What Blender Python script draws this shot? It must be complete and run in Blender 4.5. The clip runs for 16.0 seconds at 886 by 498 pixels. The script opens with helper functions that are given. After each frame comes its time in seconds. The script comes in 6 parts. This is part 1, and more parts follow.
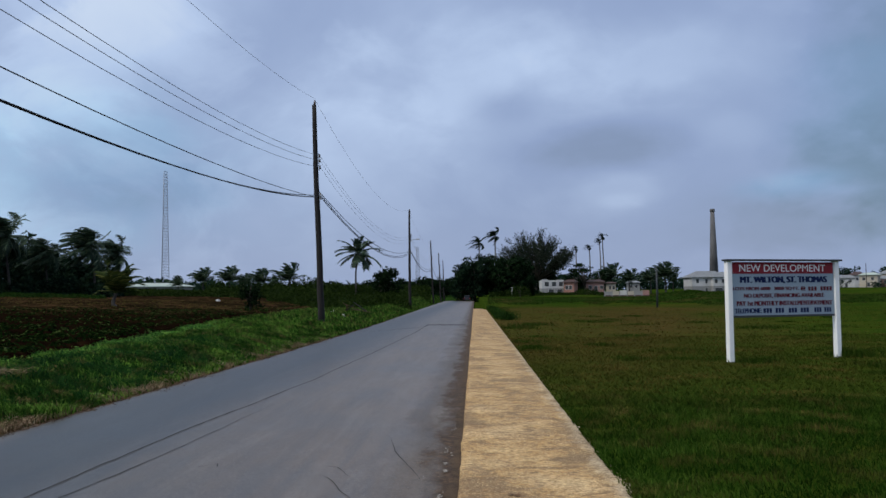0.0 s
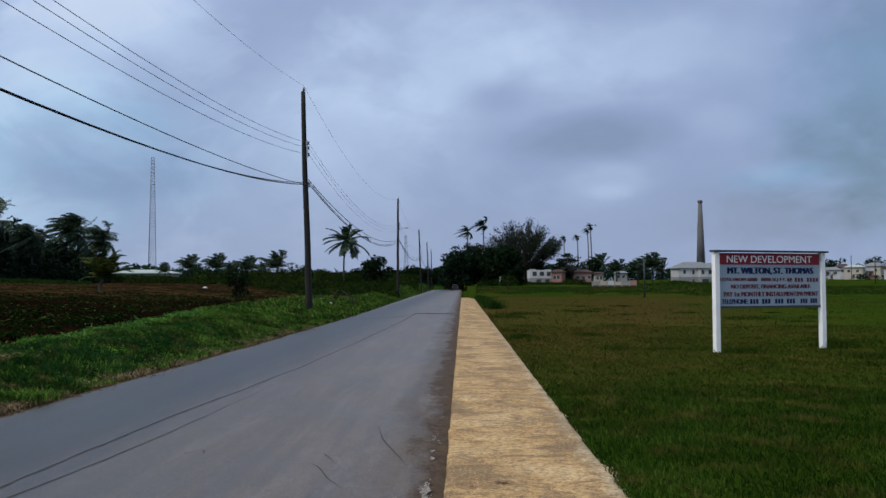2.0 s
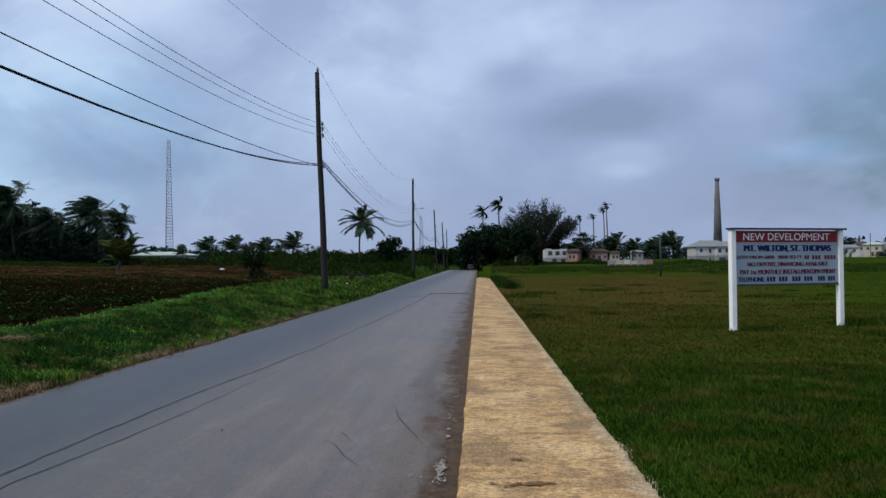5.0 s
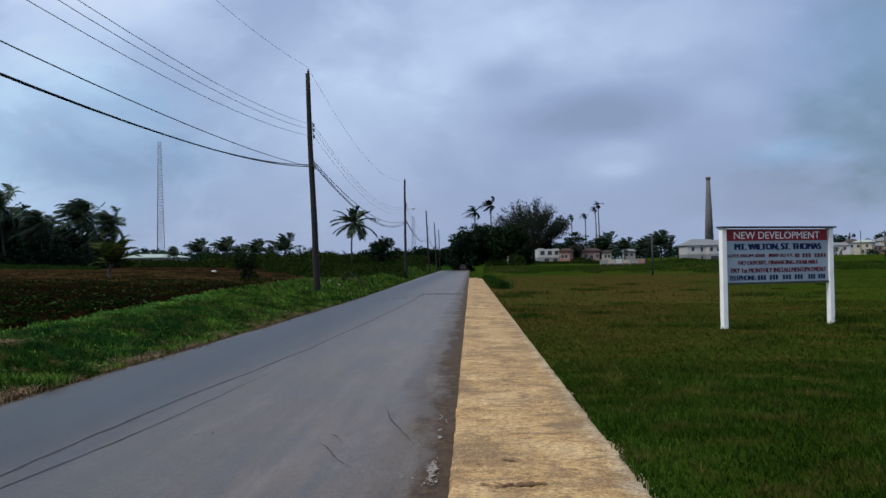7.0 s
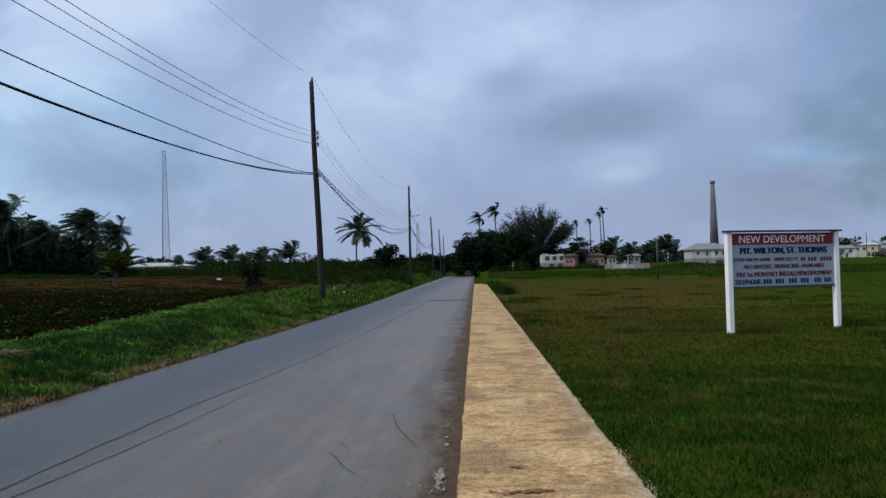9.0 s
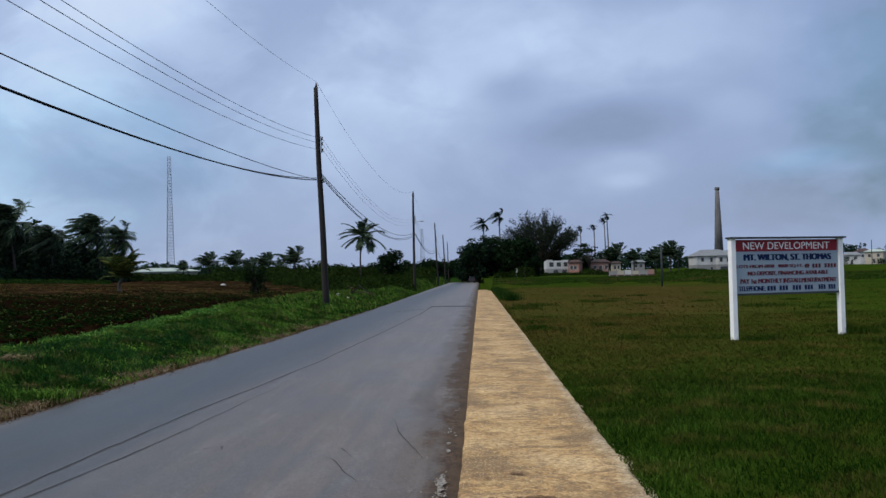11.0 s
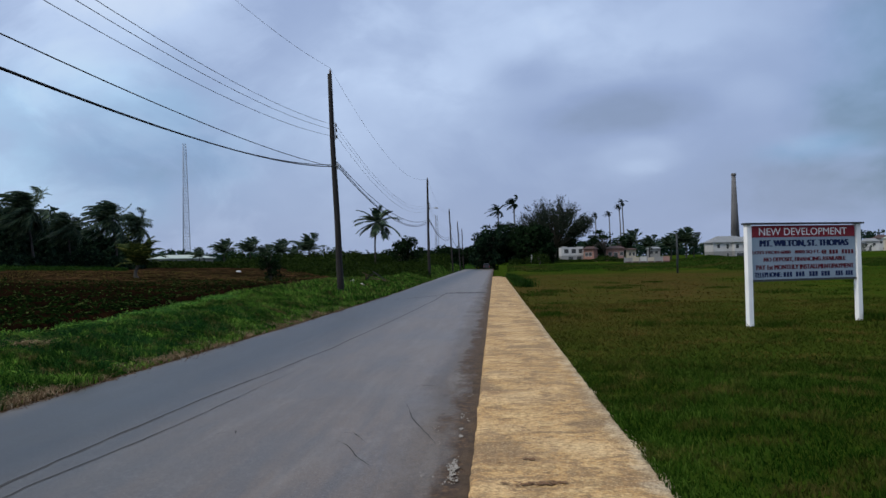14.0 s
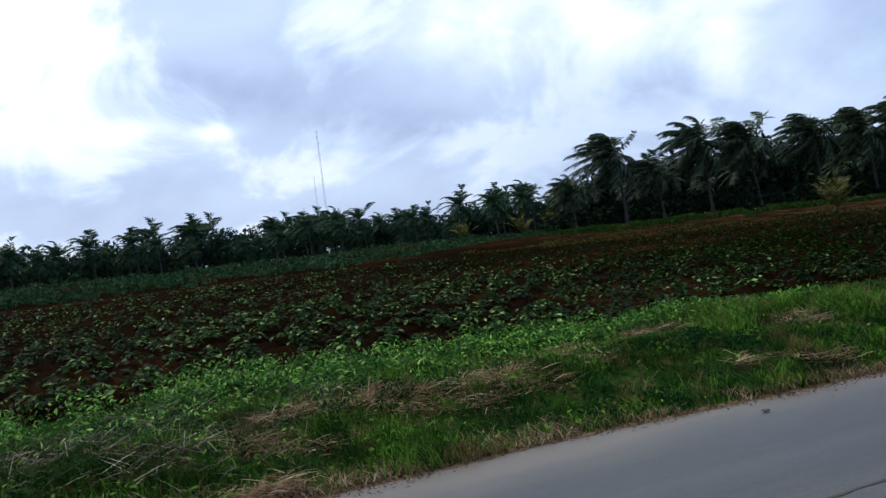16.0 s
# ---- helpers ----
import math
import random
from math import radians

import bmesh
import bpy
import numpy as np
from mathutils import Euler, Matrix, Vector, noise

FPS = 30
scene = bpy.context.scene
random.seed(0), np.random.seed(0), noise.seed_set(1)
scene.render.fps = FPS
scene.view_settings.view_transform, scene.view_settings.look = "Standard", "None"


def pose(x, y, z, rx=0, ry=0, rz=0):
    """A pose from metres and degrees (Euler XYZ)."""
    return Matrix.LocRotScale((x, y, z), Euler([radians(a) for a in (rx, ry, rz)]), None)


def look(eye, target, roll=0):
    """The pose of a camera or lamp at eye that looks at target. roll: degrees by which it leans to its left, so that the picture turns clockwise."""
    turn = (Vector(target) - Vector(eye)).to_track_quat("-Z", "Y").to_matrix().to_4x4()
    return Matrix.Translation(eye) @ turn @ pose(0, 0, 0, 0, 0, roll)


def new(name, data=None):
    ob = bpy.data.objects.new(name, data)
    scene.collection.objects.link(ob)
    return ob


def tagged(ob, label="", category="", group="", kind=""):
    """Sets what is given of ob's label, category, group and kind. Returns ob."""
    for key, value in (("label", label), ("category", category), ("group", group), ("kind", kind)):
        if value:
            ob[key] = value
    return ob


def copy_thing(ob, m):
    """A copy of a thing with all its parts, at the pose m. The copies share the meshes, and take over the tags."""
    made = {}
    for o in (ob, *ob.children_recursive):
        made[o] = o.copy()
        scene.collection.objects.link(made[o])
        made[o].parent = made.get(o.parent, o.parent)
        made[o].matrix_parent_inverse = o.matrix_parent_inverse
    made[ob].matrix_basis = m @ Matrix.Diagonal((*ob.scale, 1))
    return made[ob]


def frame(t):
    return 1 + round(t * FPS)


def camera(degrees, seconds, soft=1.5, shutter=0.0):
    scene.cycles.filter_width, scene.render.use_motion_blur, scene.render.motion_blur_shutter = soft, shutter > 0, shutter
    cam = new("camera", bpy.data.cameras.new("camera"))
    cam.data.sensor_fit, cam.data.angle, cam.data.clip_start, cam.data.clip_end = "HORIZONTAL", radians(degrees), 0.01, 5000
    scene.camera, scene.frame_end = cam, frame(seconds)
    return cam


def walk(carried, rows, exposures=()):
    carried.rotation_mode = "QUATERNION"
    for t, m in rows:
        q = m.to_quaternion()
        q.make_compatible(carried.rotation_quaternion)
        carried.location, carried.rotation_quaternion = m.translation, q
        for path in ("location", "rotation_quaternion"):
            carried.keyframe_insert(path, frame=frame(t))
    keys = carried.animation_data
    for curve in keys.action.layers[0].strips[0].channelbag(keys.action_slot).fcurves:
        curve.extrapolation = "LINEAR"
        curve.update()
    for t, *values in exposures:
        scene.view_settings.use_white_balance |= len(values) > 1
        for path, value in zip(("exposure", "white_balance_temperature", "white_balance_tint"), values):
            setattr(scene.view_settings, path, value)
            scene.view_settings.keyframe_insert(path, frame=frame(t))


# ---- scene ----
cam = camera(55.63, 16.0, soft=1.5)

# seconds, place, and the camera's tilt, lean and heading
PATH = [
    (0.0, 0.003, 0.005, 1.596, 93.13, 0.59, 2.15),
    (0.5, 0.009, 0.010, 1.587, 92.82, 0.48, 1.83),
    (1.0, 0.014, 0.009, 1.588, 92.60, 0.49, 0.96),
    (1.5, 0.010, 0.023, 1.579, 92.41, 0.45, 0.85),
    (2.0, -0.006, 0.028, 1.586, 92.37, 0.15, 1.33),
    (2.5, 0.007, 0.028, 1.587, 92.59, 0.74, 2.21),
    (3.0, 0.011, 0.003, 1.589, 92.45, 0.44, 2.61),
    (3.5, 0.009, -0.016, 1.578, 91.22, 0.21, 2.89),
    (4.0, 0.006, 0.001, 1.574, 91.04, 0.26, 2.39),
    (6.5, 0.020, 0.022, 1.578, 91.01, 0.88, 2.50),
    (7.0, 0.026, 0.023, 1.579, 91.05, 0.91, 1.88),
    (7.5, 0.009, 0.009, 1.581, 91.06, 0.87, 2.11),
    (8.0, 0.001, 0.004, 1.573, 91.12, 1.07, 1.88),
    (8.5, 0.003, 0.006, 1.587, 91.21, 1.19, 2.28),
    (9.0, 0.021, 0.014, 1.588, 91.48, 1.39, 2.21),
    (11.5, 0.042, 0.014, 1.589, 91.99, 1.24, 2.52),
    (12.0, 0.045, 0.013, 1.594, 92.10, 1.15, 2.34),
    (12.5, 0.045, 0.013, 1.587, 91.83, 0.74, 2.21),
    (13.0, 0.047, 0.025, 1.583, 91.57, 0.84, 2.11),
    (13.5, 0.052, 0.011, 1.581, 91.36, 0.86, 2.86),
    (14.0, 0.060, 0.036, 1.575, 91.01, 1.28, 3.49),
    (14.5, 0.072, 0.044, 1.574, 90.72, 1.50, 5.15),
    (15.0, 0.025, 0.013, 1.561, 90.68, 1.64, 9.72),
    (15.2, 0.036, 0.083, 1.657, 90.28, 3.57, 15.99),
    (15.3, 0.016, 0.111, 1.636, 90.36, 3.57, 20.62),
    (15.4, -0.010, 0.074, 1.652, 90.19, 4.62, 25.69),
    (15.5, -0.021, 0.032, 1.670, 90.47, 4.96, 30.95),
    (15.6, -0.046, -0.035, 1.664, 90.67, 6.15, 36.84),
    (15.7, -0.085, -0.106, 1.628, 90.70, 6.71, 43.93),
    (15.8, -0.129, -0.128, 1.638, 90.75, 6.80, 51.10),
    (15.9, -0.166, -0.151, 1.629, 90.58, 6.95, 58.35),
    (16.0, -0.191, -0.174, 1.633, 90.78, 7.41, 65.07),
]
EXPOSE = [(0.0, -0.10), (3.5, -0.10), (4.0, -0.02), (14.6, -0.02), (15.4, 0.10), (16.0, 0.28)]
walk(cam, [(r[0], pose(*r[1:])) for r in PATH], EXPOSE)

# ---------------------------------------------------------------- sky and sun
SUN_EL, SUN_AZ = 52.0, 122.0        # degrees above the horizon, degrees left of the road's line


def bearing(az, el=0.0):
    """A unit vector az degrees to the left of the road's line and el degrees up."""
    a, e = radians(az), radians(el)
    return Vector((-math.sin(a) * math.cos(e), math.cos(a) * math.cos(e), math.sin(e)))


def make_world():
    world = bpy.data.worlds.new("overcast_sky")
    scene.world = world
    world.use_nodes = True
    nt = world.node_tree
    nt.nodes.clear()
    N, L = nt.nodes.new, nt.links.new

    def math_node(op, a, b=None, clamp=False):
        n = N("ShaderNodeMath")
        n.operation, n.use_clamp = op, clamp
        for i, v in enumerate((a, b)):
            if v is None:
                continue
            if isinstance(v, (int, float)):
                n.inputs[i].default_value = v
            else:
                L(v, n.inputs[i])
        return n.outputs[0]

    def mix(fac, a, b):
        n = N("ShaderNodeMix")
        n.data_type = "RGBA"
        for i, v in ((0, fac), (6, a), (7, b)):
            if isinstance(v, (int, float)):
                n.inputs[i].default_value = v
            elif isinstance(v, tuple):
                n.inputs[i].default_value = (*v, 1)
            else:
                L(v, n.inputs[i])
        return n.outputs[2]

    co = N("ShaderNodeTexCoord").outputs["Generated"]
    sep = N("ShaderNodeSeparateXYZ")
    L(co, sep.inputs[0])
    up = math_node("MAXIMUM", sep.outputs[2], 0.0)

    # cloud deck: directions laid out on a flat layer overhead
    den = math_node("ADD", up, 0.55)
    flat = N("ShaderNodeCombineXYZ")
    L(math_node("DIVIDE", sep.outputs[0], den), flat.inputs[0])
    L(math_node("DIVIDE", sep.outputs[1], den), flat.inputs[1])

    def clouds(scale, detail, rough, seed, distort):
        n = N("ShaderNodeTexNoise")
        n.noise_dimensions = "3D"
        mp = N("ShaderNodeMapping")
        mp.inputs["Location"].default_value = (seed, seed * 0.7, seed * 1.3)
        L(flat.outputs[0], mp.inputs[0])
        L(mp.outputs[0], n.inputs["Vector"])
        n.inputs["Scale"].default_value = scale
        n.inputs["Detail"].default_value = detail
        n.inputs["Roughness"].default_value = rough
        n.inputs["Distortion"].default_value = distort
        return n.outputs["Fac"]

    big = clouds(2.1, 4, 0.5, 3.1, 0.3)
    small = clouds(5.5, 5, 0.55, 7.7, 0.4)
    wob = clouds(8.0, 4, 0.52, 11.0, 0.2)

    def lump(az, el, width, height):
        """A soft, ragged patch of the cloud layer in one direction: 1 in its middle."""
        d = bearing(az, el)
        side = bearing(az - 90, 0)
        top = side.cross(d)
        out = None
        for axis, size in ((side, width), (top, height)):
            dot = N("ShaderNodeVectorMath")
            dot.operation = "DOT_PRODUCT"
            L(co, dot.inputs[0])
            dot.inputs[1].default_value = axis
            k = math_node("DIVIDE", dot.outputs["Value"], math.sin(radians(size)))
            k = math_node("MULTIPLY", k, k)
            out = k if out is None else math_node("ADD", out, k)
        front = N("ShaderNodeVectorMath")
        front.operation = "DOT_PRODUCT"
        L(co, front.inputs[0])
        front.inputs[1].default_value = d
        out = math_node("ADD", out, math_node("MULTIPLY", math_node("SUBTRACT", wob, 0.5), 2.8))
        out = math_node("POWER", 2.718, math_node("MULTIPLY", math_node("POWER", math_node("MAXIMUM", out, 0.0), 1.4), -1.0))
        return math_node("MULTIPLY", out, math_node("GREATER_THAN", front.outputs["Value"], 0.2))

    def tinted(c):
        n = N("ShaderNodeVectorMath")
        n.operation = "MULTIPLY"
        L(c, n.inputs[0])
        n.inputs[1].default_value = (0.80, 1.02, 1.02)
        return n.outputs[0]

    # brightness of the deck: lighter where the sun stands behind it, darker bellies of cloud
    sun_dot = N("ShaderNodeVectorMath")
    sun_dot.operation = "DOT_PRODUCT"
    L(co, sun_dot.inputs[0])
    sun_dot.inputs[1].default_value = bearing(SUN_AZ, SUN_EL)
    glow = math_node("MULTIPLY", math_node("ADD", sun_dot.outputs["Value"], 1.0), 0.5)
    glow = math_node("POWER", glow, 2.6)
    v = math_node("ADD", 0.285, math_node("MULTIPLY", glow, 0.66))
    v = math_node("ADD", v, math_node("MULTIPLY", math_node("SUBTRACT", big, 0.5), 0.22))
    v = math_node("ADD", v, math_node("MULTIPLY", math_node("SUBTRACT", small, 0.5), math_node("ADD", 0.03, math_node("MULTIPLY", glow, 0.36))))
    # nearer the sun the layer breaks into puffs
    puff = N("ShaderNodeMapRange")
    puff.interpolation_type = "SMOOTHSTEP"
    L(clouds(3.6, 7, 0.56, 5.3, 0.5), puff.inputs[0])
    puff.inputs[1].default_value, puff.inputs[2].default_value = 0.44, 0.60
    v = math_node("ADD", v, math_node("MULTIPLY", math_node("SUBTRACT", puff.outputs[0], 0.5), math_node("MULTIPLY", glow, 0.55)))
    for az, el, w, h, k in LUMPS:
        v = math_node("ADD", v, math_node("MULTIPLY", lump(az, el, w, h), k))
    ramp = N("ShaderNodeValToRGB")
    L(v, ramp.inputs[0])
    stops = ((0.0, (0.165, 0.225, 0.335)), (0.28, (0.305, 0.402, 0.650)), (0.55, (0.55, 0.69, 0.96)), (0.9, (0.98, 1.08, 1.16)))
    el = ramp.color_ramp.elements
    el[0].position, el[0].color = stops[0][0], (*stops[0][1], 1)
    el[1].position, el[1].color = stops[-1][0], (*stops[-1][1], 1)
    for pos, c in stops[1:-1]:
        e = el.new(pos)
        e.color = (*c, 1)

    sky = N("ShaderNodeTexSky")
    sky.sky_type, sky.sun_disc = "NISHITA", False
    sky.sun_elevation, sky.sun_rotation = radians(SUN_EL), radians(-SUN_AZ)
    sky.air_density, sky.dust_density = 1.2, 2.0
    tone = N("ShaderNodeVectorMath")
    tone.operation = "SCALE"
    L(sky.outputs[0], tone.inputs[0])
    tone.inputs[3].default_value = 0.09
    col = mix(0.86, tone.outputs[0], ramp.outputs[0])
    # thinner cloud, where the blue above tints it
    for az, el, w, h in ((25.0, 8.0, 9.0, 5.0), (-26.0, 10.0, 5.0, 7.0), (-20.5, 6.6, 3.0, 0.8)):
        col = mix(math_node("MULTIPLY", lump(az, el, w, h), 0.7), col, tinted(col))
    # haze towards the horizon
    haze = math_node("POWER", 2.718, math_node("MULTIPLY", up, -9.0))
    col = mix(math_node("MULTIPLY", haze, 0.35), col, (0.36, 0.42, 0.58))
    bg = N("ShaderNodeBackground")
    L(col, bg.inputs[0])
    bg.inputs[1].default_value = 1.0
    out = N("ShaderNodeOutputWorld")
    L(bg.outputs[0], out.inputs[0])


# heading, height, half width, half height of the clouds' light and dark patches, and how much
LUMPS = [
    (-9.4, 6.6, 3.6, 1.7, 0.11), (-9.9, 6.1, 1.4, 0.5, 0.07), (-16.8, 10.3, 2.4, 1.3, 0.08), (-21.5, 7.0, 2.4, 0.7, 0.10), (-23.5, 6.2, 1.4, 0.35, 0.09),
    (-8.5, 9.8, 6.5, 1.5, -0.15), (-2.5, 12.5, 2.4, 1.2, -0.12), (-20.0, 4.2, 6.0, 2.0, -0.14), (-12.0, 15.0, 9.0, 2.5, 0.12), (1.0, 15.0, 10.0, 4.5, 0.13), (-25.0, 7.0, 5.0, 3.5, -0.14),
    (24.0, 19.0, 7.0, 4.0, 0.14), (22.0, 7.2, 6.0, 1.7, -0.12), (10.0, 11.0, 8.0, 4.0, 0.09), (28.0, 12.0, 5.0, 2.5, 0.12),
    (-27.0, 14.0, 6.0, 9.0, -0.19), (43.0, 12.0, 7.0, 4.0, 0.16), (37.0, 5.5, 9.0, 3.0, 0.20), (48.0, 14.0, 5.0, 4.0, 0.14),
    (49.0, 9.6, 2.6, 2.2, -0.18), (60.0, 16.0, 7.0, 4.0, 0.30), (73.0, 13.0, 5.0, 3.0, -0.10), (79.5, 12.6, 4.5, 2.2, -0.16), (52.5, 14.8, 3.0, 2.6, 0.20),
    (68.0, 9.4, 5.0, 1.4, -0.13), (85.0, 18.0, 6.0, 6.0, 0.02), (88.0, 7.0, 7.0, 2.2, -0.12), (84.6, 10.7, 1.8, 0.8, 0.24),
    (70.0, 6.0, 8.0, 1.6, 0.08), (78.8, 10.2, 1.5, 0.6, 0.26), (45.6, 11.2, 2.2, 1.4, 0.14), (30.0, 8.5, 5.0, 2.0, 0.08),
]
make_world()
sun_data = bpy.data.lights.new("sun", "SUN")
sun_data.energy, sun_data.angle, sun_data.color = 2.3, radians(11), (1.0, 0.95, 0.86)
sun = new("sun", sun_data)
sun.matrix_world = look(bearing(SUN_AZ, SUN_EL) * 200, (0, 0, 0))


# ---------------------------------------------------------------- materials
class Nodes:
    """A small helper to write node materials."""

    def __init__(self, name, rough=0.9, metal=0.0):
        self.mat = bpy.data.materials.new(name)
        self.mat.use_nodes = True
        self.nt = self.mat.node_tree
        self.bsdf = self.nt.nodes["Principled BSDF"]
        self.bsdf.inputs["Roughness"].default_value = rough
        self.bsdf.inputs["Metallic"].default_value = metal
        self.co = None

    def put(self, value, socket):
        if isinstance(value, (int, float)):
            socket.default_value = value
        elif isinstance(value, tuple):
            socket.default_value = (*value, 1) if len(value) == 3 and socket.type == "RGBA" else value
        else:
            self.nt.links.new(value, socket)

    def place(self, scale=(1, 1, 1), turn=0.0):
        c = self.nt.nodes.new("ShaderNodeTexCoord")
        m = self.nt.nodes.new("ShaderNodeMapping")
        m.inputs["Scale"].default_value = scale
        m.inputs["Rotation"].default_value = (0, 0, turn)
        self.nt.links.new(c.outputs["Object"], m.inputs[0])
        return m.outputs[0]

    def noise(self, scale, detail=4, rough=0.55, stretch=(1, 1, 1), turn=0.0, distort=0.0):
        n = self.nt.nodes.new("ShaderNodeTexNoise")
        self.nt.links.new(self.place(stretch, turn), n.inputs["Vector"])
        for key, v in (("Scale", scale), ("Detail", detail), ("Roughness", rough), ("Distortion", distort)):
            n.inputs[key].default_value = v
        return n.outputs["Fac"]

    def cells(self, scale, stretch=(1, 1, 1)):
        n = self.nt.nodes.new("ShaderNodeTexVoronoi")
        self.nt.links.new(self.place(stretch), n.inputs["Vector"])
        n.inputs["Scale"].default_value = scale
        return n.outputs["Distance"]

    def ramp(self, fac, *stops):
        n = self.nt.nodes.new("ShaderNodeValToRGB")
        self.put(fac, n.inputs[0])
        e = n.color_ramp.elements
        e[0].position, e[0].color = stops[0][0], (*stops[0][1], 1)
        e[1].position, e[1].color = stops[-1][0], (*stops[-1][1], 1)
        for pos, c in stops[1:-1]:
            e.new(pos).color = (*c, 1)
        return n.outputs[0]

    def mask(self, fac, low, high):
        n = self.nt.nodes.new("ShaderNodeMapRange")
        self.put(fac, n.inputs[0])
        n.inputs[1].default_value, n.inputs[2].default_value = low, high
        return n.outputs[0]

    def mix(self, fac, a, b, blend="MIX"):
        n = self.nt.nodes.new("ShaderNodeMix")
        n.data_type, n.blend_type = "RGBA", blend
        for i, v in ((0, fac), (6, a), (7, b)):
            self.put(v, n.inputs[i])
        return n.outputs[2]

    def island(self):
        return self.nt.nodes.new("ShaderNodeNewGeometry").outputs["Random Per Island"]

    def thing_random(self):
        return self.nt.nodes.new("ShaderNodeObjectInfo").outputs["Random"]

    def bump(self, height, strength=0.3, distance=0.02):
        n = self.nt.nodes.new("ShaderNodeBump")
        n.inputs["Strength"].default_value, n.inputs["Distance"].default_value = strength, distance
        self.put(height, n.inputs["Height"])
        self.nt.links.new(n.outputs[0], self.bsdf.inputs["Normal"])

    def done(self, colour, rough=None, spec=None):
        self.put(colour, self.bsdf.inputs["Base Color"])
        if rough is not None:
            self.put(rough, self.bsdf.inputs["Roughness"])
        if spec is not None:
            self.bsdf.inputs["Specular IOR Level"].default_value = spec
        return self.mat


def mat_asphalt():
    m = Nodes("worn_asphalt", 0.88)
    lanes = m.noise(0.7, 3, 0.5, (1.0, 0.04, 1))
    base = m.ramp(lanes, (0.3, (0.068, 0.047, 0.031)), (0.5, (0.092, 0.064, 0.042)), (0.7, (0.126, 0.088, 0.058)))
    # long soft smears of tyre dirt and worn binder
    drag = m.noise(2.4, 4, 0.55, (1.0, 0.10, 1), 0.0, 0.6)
    base = m.mix(m.mask(drag, 0.50, 0.66), base, m.mix(0.55, base, (0.045, 0.044, 0.045)))
    base = m.mix(m.mask(drag, 0.46, 0.34), base, m.mix(0.42, base, (0.19, 0.165, 0.14)))
    run = m.noise(7.0, 5, 0.65, (1.0, 0.05, 1), 0.02)
    base = m.mix(m.mask(run, 0.52, 0.66), base, m.mix(0.40, base, (0.030, 0.030, 0.032)))
    base = m.mix(m.mask(run, 0.46, 0.34), base, m.mix(0.22, base, (0.20, 0.18, 0.155)))
    blot = m.noise(0.35, 5, 0.6)
    base = m.mix(m.mask(blot, 0.45, 0.65), base, m.mix(0.6, base, (0.066, 0.063, 0.062)))
    pale = m.noise(3.2, 5, 0.68, (1, 0.5, 1))
    base = m.mix(m.mask(pale, 0.54, 0.72), base, m.mix(0.30, base, (0.22, 0.20, 0.18)))
    fleck = m.noise(34, 4, 0.75)
    base = m.mix(m.mask(fleck, 0.57, 0.68), base, m.mix(0.6, base, (0.27, 0.25, 0.23)))
    stone = m.cells(90)
    base = m.mix(m.mask(stone, 0.1, 0.6), m.mix(0.45, base, (0.24, 0.21, 0.18)), base)
    pit = m.noise(17, 5, 0.75)
    base = m.mix(m.mask(pit, 0.44, 0.34), base, m.mix(0.55, base, (0.022, 0.021, 0.022)))
    grain = m.noise(55, 3)
    base = m.mix(m.mask(grain, 0.35, 0.65), m.mix(0.45, base, (0.04, 0.04, 0.04)), base)
    sep = m.nt.nodes.new("ShaderNodeSeparateXYZ")
    m.put(m.place(), sep.inputs[0])
    # the older strip beyond the long seam is darker and bluer
    base = m.mix(m.mask(sep.outputs[0], -2.5, -4.3), base, m.mix(1.0, base, (0.31, 0.39, 0.47), "MULTIPLY"))
    # brown silt carried towards the kerb, ragged, thickest in the gutter
    silt = m.ramp(m.noise(14, 6, 0.75), (0.36, (0.016, 0.008, 0.004)), (0.52, (0.044, 0.023, 0.010)), (0.66, (0.110, 0.062, 0.029)))
    rough = 0.47
    for scale, low, high, k in ((1.3, -0.50, 0.02, 0.40), (2.6, -0.06, 0.12, 0.92)):
        near = m.nt.nodes.new("ShaderNodeMath")
        near.operation = "MULTIPLY_ADD"
        m.put(m.noise(scale, 6, 0.65, (1, 0.35, 1)), near.inputs[0])
        near.inputs[1].default_value = 0.9
        m.put(sep.outputs[0], near.inputs[2])
        here = m.mask(near.outputs[0], low, high)
        base = m.mix(here, base, m.mix(k, base, silt))
        rough = m.mix(here, (rough,) * 3 if isinstance(rough, float) else rough, (0.47 + 0.53 * k,) * 3)
    # pale dust along the field side
    dust = m.nt.nodes.new("ShaderNodeMath")
    dust.operation = "MULTIPLY_ADD"
    m.put(m.noise(1.1, 6, 0.65, (1, 0.4, 1)), dust.inputs[0])
    dust.inputs[1].default_value = -1.2
    m.put(sep.outputs[0], dust.inputs[2])
    base = m.mix(m.mask(dust.outputs[0], -6.2, -6.9), base, m.mix(0.5, base, (0.17, 0.14, 0.11)))
    m.bump(grain, 0.3, 0.008)
    return m.done(base, rough, 0.43)


